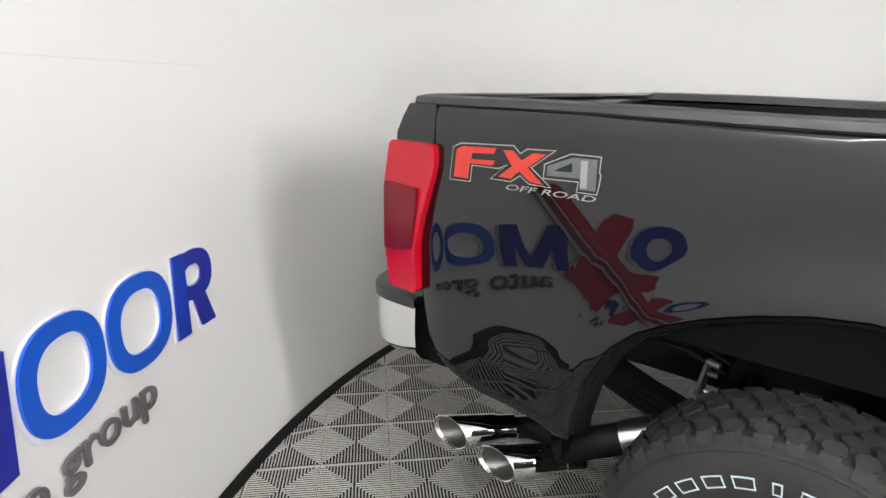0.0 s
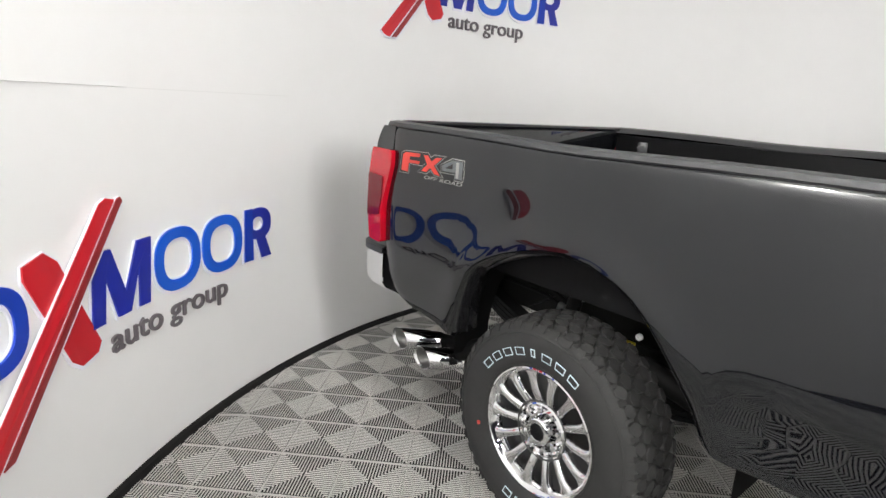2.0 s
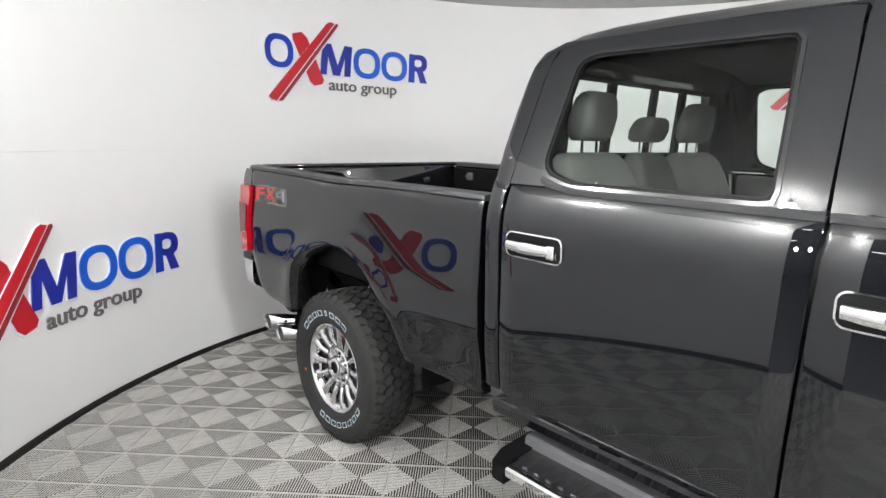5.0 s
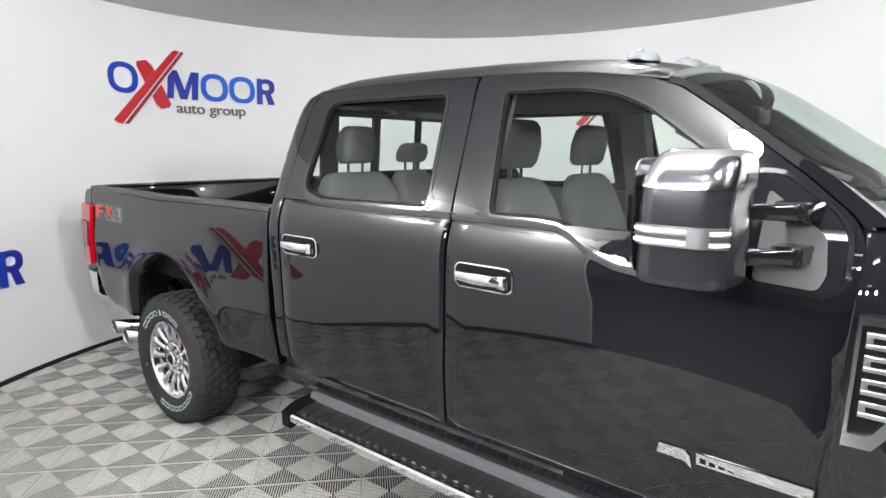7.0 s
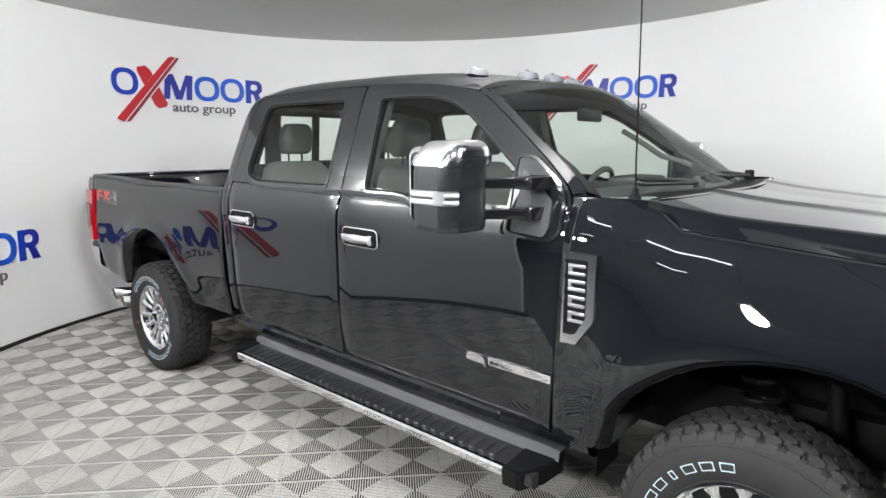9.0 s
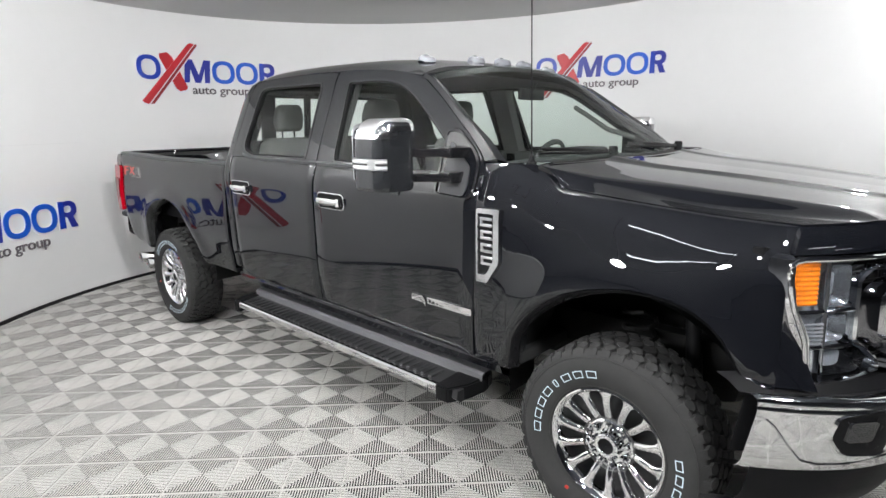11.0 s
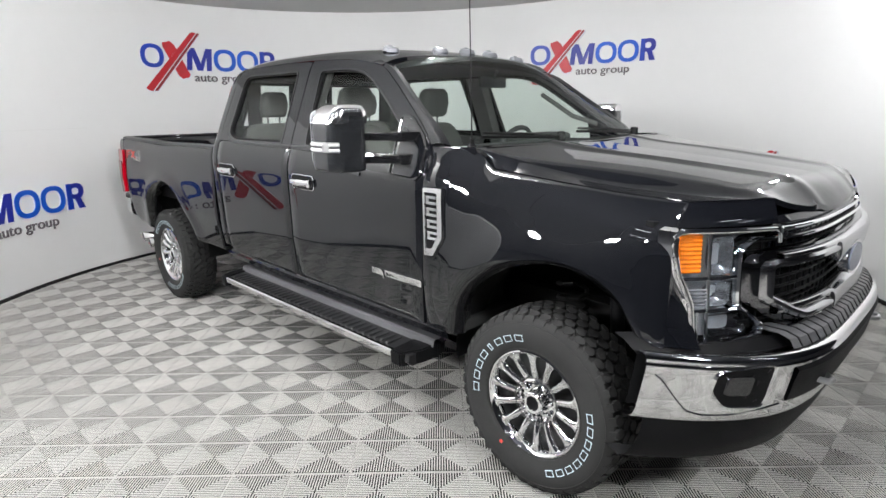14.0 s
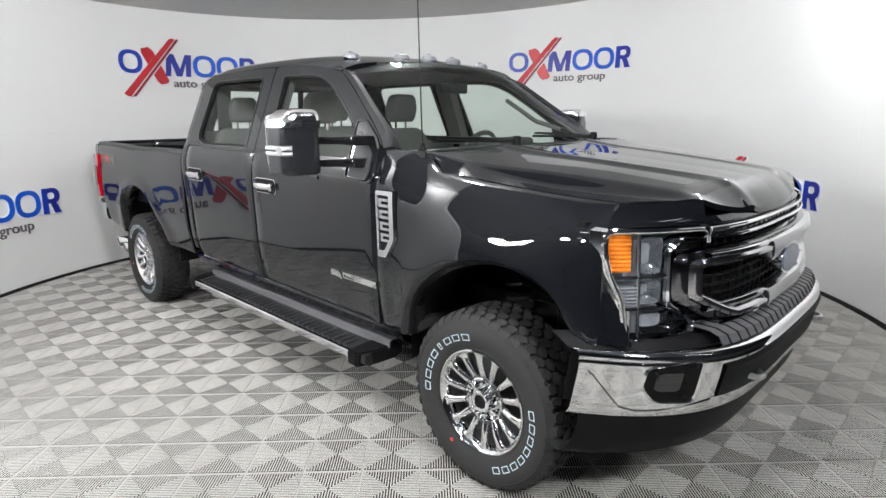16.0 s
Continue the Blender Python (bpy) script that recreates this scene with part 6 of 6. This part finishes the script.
# ---- wheels ----
def wheel():
    root = new("wheel")
    root.parent = truck
    R = 0.418
    # tyre carcass; the outer face looks to -y
    bm = bmesh.new()
    half = [(0.232, 0.098), (0.236, 0.112), (0.246, 0.120), (0.262, 0.128), (0.30, 0.139), (0.335, 0.141), (0.362, 0.137), (0.385, 0.128), (0.398, 0.118), (0.401, 0.108), (0.4015, 0.06), (0.402, 0.0)]
    prof = [(r, -d) for r, d in half] + [(r, d) for r, d in half[::-1][1:]]
    lathe(bm, prof, 96)
    # rim protector rib and sidewall rings
    for r, d in ((0.252, 0.1245), (0.372, 0.1345)):
        lathe(bm, [(r - 0.003, -d + 0.001), (r, -d - 0.0022), (r + 0.003, -d + 0.001)], 96)
    tyre = part("tyre", bm, M_RUBBER, root, "all-terrain tyre with raised white bars", 35)
    # tread blocks
    bm = bmesh.new()

    def block(a, y, da, dy, skew=0.0, r0=0.399, r1=R, six=True):
        pts = ((-1, -0.35), (-0.35, -1), (0.45, -1), (1, -0.25), (1, 0.45), (0.35, 1), (-0.45, 1), (-1, 0.3)) if six else ((-1, -1), (1, -1), (1, 1), (-1, 1))
        lo, hi = [], []
        for p, q in pts:
            an, yy = a + (p * da + skew * q * da), y + q * dy
            drop = 0.010 * max(0, (abs(yy) - 0.07) / 0.05) ** 2
            hi.append(bm.verts.new(((r1 - drop) * math.cos(an), yy, (r1 - drop) * math.sin(an))))
            k = 1.06
            an, yy = a + k * (p * da + skew * q * da), y + k * q * dy
            lo.append(bm.verts.new(((r0 - drop * 1.3) * math.cos(an), yy, (r0 - drop * 1.3) * math.sin(an))))
        bm.faces.new(hi)
        for i in range(len(pts)):
            j = (i + 1) % len(pts)
            bm.faces.new((lo[i], lo[j], hi[j], hi[i]))
    N = 44
    for k in range(N):
        a = 2 * math.pi * k / N
        for row, y in enumerate((-0.052, -0.0, 0.052)):
            block(a + (row % 2) * math.pi / N, y, 2.45 / N, 0.0248, 0.25 * (1 if row != 1 else -1))
        for sgn in (-1, 1):
            block(a + math.pi / N * (1 if k % 2 else 1.1), sgn * 0.098, 2.25 / N, 0.0200 if k % 2 else 0.0228, 0.12 * sgn, 0.396)
            # shoulder lug running down the sidewall
            an, w = a + math.pi / N * 1.05, 1.9 / N
            vs = []
            for r, d in ((0.409, 0.1165), (0.385, 0.1335), (0.409, 0.108), (0.385, 0.122)):
                vs.append([bm.verts.new((r * math.cos(an + q * w), sgn * d, r * math.sin(an + q * w))) for q in (-1, 1)])
            bm.faces.new((vs[0][0], vs[0][1], vs[1][1], vs[1][0]))
            for q in (0, 1):
                bm.faces.new((vs[0][q], vs[1][q], vs[3][q], vs[2][q]))
            bm.faces.new((vs[1][0], vs[1][1], vs[3][1], vs[3][0]))
    part("tread", bm, M_RUBBER, tyre, smooth=False)
    # raised outline bars where the sidewall carries writing
    def outline(a, w, r0, r1):
        bm = bmesh.new()
        outer, inner = [], []
        for (p, q) in ((-1, 0), (0, 0), (1, 0), (1, 1), (0, 1), (-1, 1)):
            outer.append((a + p * w, r0 + q * (r1 - r0)))
            inner.append((a + p * (w - 0.009), r0 + 0.003 + q * (r1 - r0 - 0.006)))

        def put(an, r, h):
            dep = float(np.interp(r, [q[0] for q in half], [q[1] for q in half]))
            return (r * math.cos(an), -dep - h, r * math.sin(an))
        grid(bm, [[put(an, r, h) for an, r in ring] for ring, h in ((outer, -0.002), (outer, 0.0022), (inner, 0.0022), (inner, -0.002))], closed=True)
        part("white_bar", bm, M_WHITELET, tyre, smooth=False)
    for k in range(8):
        outline(radians(152 - 11.5 * k), 0.070 if k not in (4,) else 0.03, 0.290, 0.320)
    for k in range(8):
        outline(radians(-20 - 11.0 * k), 0.066, 0.290, 0.319)
    bm = bmesh.new()
    lathe(bm, [(0.0005, -0.1375), (0.009, -0.137), (0.009, -0.130)], 12, (-0.2547, 0, -0.131))
    part("red_dot", bm, M_DECALRED, tyre)
    # rim: barrel and lip
    bm = bmesh.new()
    lathe(bm, [(0.246, -0.112), (0.244, -0.122), (0.238, -0.124), (0.230, -0.118), (0.224, -0.106), (0.215, -0.09), (0.205, -0.02), (0.21, 0.10), (0.235, 0.11)], 72)
    rim = part("rim", bm, M_CHROME, root, "chrome alloy wheel rim")
    # flat disc closing the wheel; its dark colour stands for shade between spokes
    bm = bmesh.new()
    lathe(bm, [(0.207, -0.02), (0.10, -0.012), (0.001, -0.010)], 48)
    part("spoke_backing", bm, M_RECESS_SHADE, root)
    # spokes
    NS = 14
    for k in range(NS):
        a = 2 * math.pi * (k + 0.5) / NS
        bm = bmesh.new()
        rows = []
        for r, w, d, t in ((0.085, 0.0165, -0.078, 0.035), (0.11, 0.0170, -0.090, 0.035), (0.16, 0.0160, -0.104, 0.032), (0.190, 0.0170, -0.108, 0.03), (0.206, 0.021, -0.108, 0.026), (0.218, 0.030, -0.109, 0.022), (0.228, 0.045, -0.109, 0.02)):
            c, s_ = math.cos(a), math.sin(a)
            row = []
            for q, e in ((-1.0, t), (-1.0, 0.014), (-0.86, 0.006), (-0.55, 0.001), (0.0, -0.001), (0.55, 0.001), (0.86, 0.006), (1.0, 0.014), (1.0, t)):
                row.append((r * c - q * w * s_, d + e, r * s_ + q * w * c))
            rows.append(row)
        grid(bm, rows)
        part("spoke", bm, M_CHROME, rim)
    # hub: dished centre, eight nuts, cap
    bm = bmesh.new()
    lathe(bm, [(0.105, -0.060), (0.103, -0.086), (0.097, -0.090), (0.093, -0.080), (0.088, -0.066), (0.058, -0.064), (0.052, -0.090), (0.050, -0.110), (0.046, -0.114), (0.034, -0.114), (0.030, -0.108)], 64)
    hub = part("hub", bm, M_CHROME, root, "chrome wheel hub")
    bm = bmesh.new()
    lathe(bm, [(0.031, -0.112), (0.028, -0.110), (0.001, -0.109)], 40)
    part("centre_cap", bm, M_BLACK, hub, "dark centre cap")
    for k in range(8):
        a = 2 * math.pi * (k + 0.5) / 8
        bm = bmesh.new()
        lathe(bm, [(0.001, -0.094), (0.008, -0.093), (0.0115, -0.086), (0.0125, -0.066)], 6, (0.0745 * math.cos(a), 0, 0.0745 * math.sin(a)))
        part("wheel_nut", bm, M_CHROME, hub)
    # slightly raised ring, coloured dark to give a groove's shade
    bm = bmesh.new()
    lathe(bm, [(0.107, -0.089), (0.111, -0.092), (0.115, -0.089)], 64)
    part("groove_shade_ring", bm, M_RECESS_SHADE, hub)
    return root


first_wheel = wheel()
WY = 0.862
first_wheel.matrix_basis = pose(4.072, -WY, 0.418, 0, -30, 0)
copy_thing(first_wheel, pose(0.0, -WY, 0.418, 0, 10, 0))
copy_thing(first_wheel, pose(0.0, WY, 0.418, 0, 20, 180))
copy_thing(first_wheel, pose(4.072, WY, 0.418, 0, 60, 180))


# ---- floor tiles: four fans of ribs that run square to the tile's edges ----
TILE, TURN_T = 0.2895, radians(44.75)
OFF_A, OFF_B = -0.2215, 0.0029
SINK = -0.026


def tile_mesh():
    h, n = TILE / 2 - 0.0012, 22
    verts, faces = [], []

    def bar(x0, x1, y0a, y0b, y1, z):
        """A rib from the slanted inner end to the edge."""
        b = len(verts)
        for zz in (z - 0.0032, z):
            verts.extend([(x0, y0a, zz), (x1, y0b, zz), (x1, y1, zz), (x0, y1, zz)])
        faces.extend([(b + 4, b + 5, b + 6, b + 7), (b, b + 1, b + 5, b + 4), (b + 1, b + 2, b + 6, b + 5), (b + 3, b, b + 4, b + 7)])
    quarter = []
    pitch = 2 * h / n
    for k in range(n):
        c = -h + pitch * (k + 0.5)
        x0, x1 = c - pitch * 0.185, c + pitch * 0.185
        quarter.append((x0, x1))
    base = []
    for q in range(4):
        start = len(verts)
        for x0, x1 in quarter:
            bar(x0, x1, abs(x0) + 0.0006, abs(x1) + 0.0006, h - 0.0012, 0.026)
        # the rim along the edge
        b = len(verts)
        for zz in (0.014, 0.0215):
            verts.extend([(-h, h - 0.0012, zz), (h, h - 0.0012, zz), (h, h, zz), (-h, h, zz)])
        faces.extend([(b + 4, b + 5, b + 6, b + 7), (b, b + 1, b + 5, b + 4), (b + 2, b + 3, b + 7, b + 6)])
        c, s = round(math.cos(q * math.pi / 2)), round(math.sin(q * math.pi / 2))
        for i in range(start, len(verts)):
            x, y, z = verts[i]
            verts[i] = (x * c - y * s, x * s + y * c, z)
    me = bpy.data.meshes.new("floor_tile")
    me.from_pydata(verts, [], faces)
    me.materials.append(M_TILE)
    return me


APRON = (4.45, 7.2, -3.75, 0.6)


def in_apron(x, y):
    """The tiles run on out of the booth's open corner."""
    return APRON[0] - 0.05 < x < APRON[1] + 0.2 and APRON[2] - 0.2 < y < APRON[3] + 0.2 and math.hypot(x - CX, y - CY) > RAD - 0.3


tile = tile_mesh()
e1 = Vector((math.cos(TURN_T), math.sin(TURN_T)))
e2 = Vector((-math.sin(TURN_T), math.cos(TURN_T)))
places = []
for i in range(-32, 33):
    for j in range(-32, 33):
        c = e1 * ((i + 0.5 + OFF_A) * TILE) + e2 * ((j + 0.5 + OFF_B) * TILE)
        if (c - Vector((CX, CY))).length < RAD + 0.17 or in_apron(c.x, c.y):
            places.append(c)
ct, st = math.cos(TURN_T), math.sin(TURN_T)
tv = np.array([v.co for v in tile.vertices]) @ np.array([[ct, st, 0], [-st, ct, 0], [0, 0, 1]])
tf = np.array([p.vertices[:] for p in tile.polygons])
MID = np.array([CX, CY])


def trimmed(v):
    """Points past the edging are drawn back to it, or to the apron's straight edges."""
    d = v[:, :2] - MID
    r = np.hypot(d[:, 0], d[:, 1])
    k = np.minimum(1, (RAD - 0.02) / r)
    corner = (r > RAD - 0.02) & (v[:, 0] > APRON[0] - 0.27) & (v[:, 1] < APRON[3] + 0.25)
    square = np.stack([np.clip(v[:, 0], APRON[0], APRON[1]), np.clip(v[:, 1], APRON[2], APRON[3])], 1)
    v[:, :2] = np.where(corner[:, None], square, MID + d * k[:, None])
    return v


# the stretch along the open side is laid piece by piece; the rest is one sheet
places.sort(key=lambda c: c.y)
for c in places[:300]:
    well_in = APRON[0] + 0.21 < c.x < APRON[1] - 0.21 and APRON[2] + 0.21 < c.y < APRON[3] - 0.21
    if (c - Vector((CX, CY))).length < RAD - 0.24 or well_in:
        o = new("tile", tile)
        o.matrix_basis = Matrix.Translation((c.x, c.y, SINK)) @ Matrix.Rotation(TURN_T, 4, "Z")
    else:
        me = bpy.data.meshes.new("cut_tile")
        me.from_pydata(trimmed(tv + np.array([c.x, c.y, SINK])).tolist(), [], tf.tolist())
        me.materials.append(M_TILE)
        o = new("cut_tile", me)
    o.parent = floor
rest = places[300:]
allv = np.concatenate([trimmed(tv + np.array([c.x, c.y, SINK])) for c in rest])
allf = np.concatenate([tf + k * len(tv) for k in range(len(rest))])
me = bpy.data.meshes.new("far_tiles")
me.from_pydata(allv.tolist(), [], allf.tolist())
me.materials.append(M_TILE)
ft = new("far_tiles", me)
ft.parent = floor
tagged(ft, "grey ribbed floor tiles further back", kind="stuff")
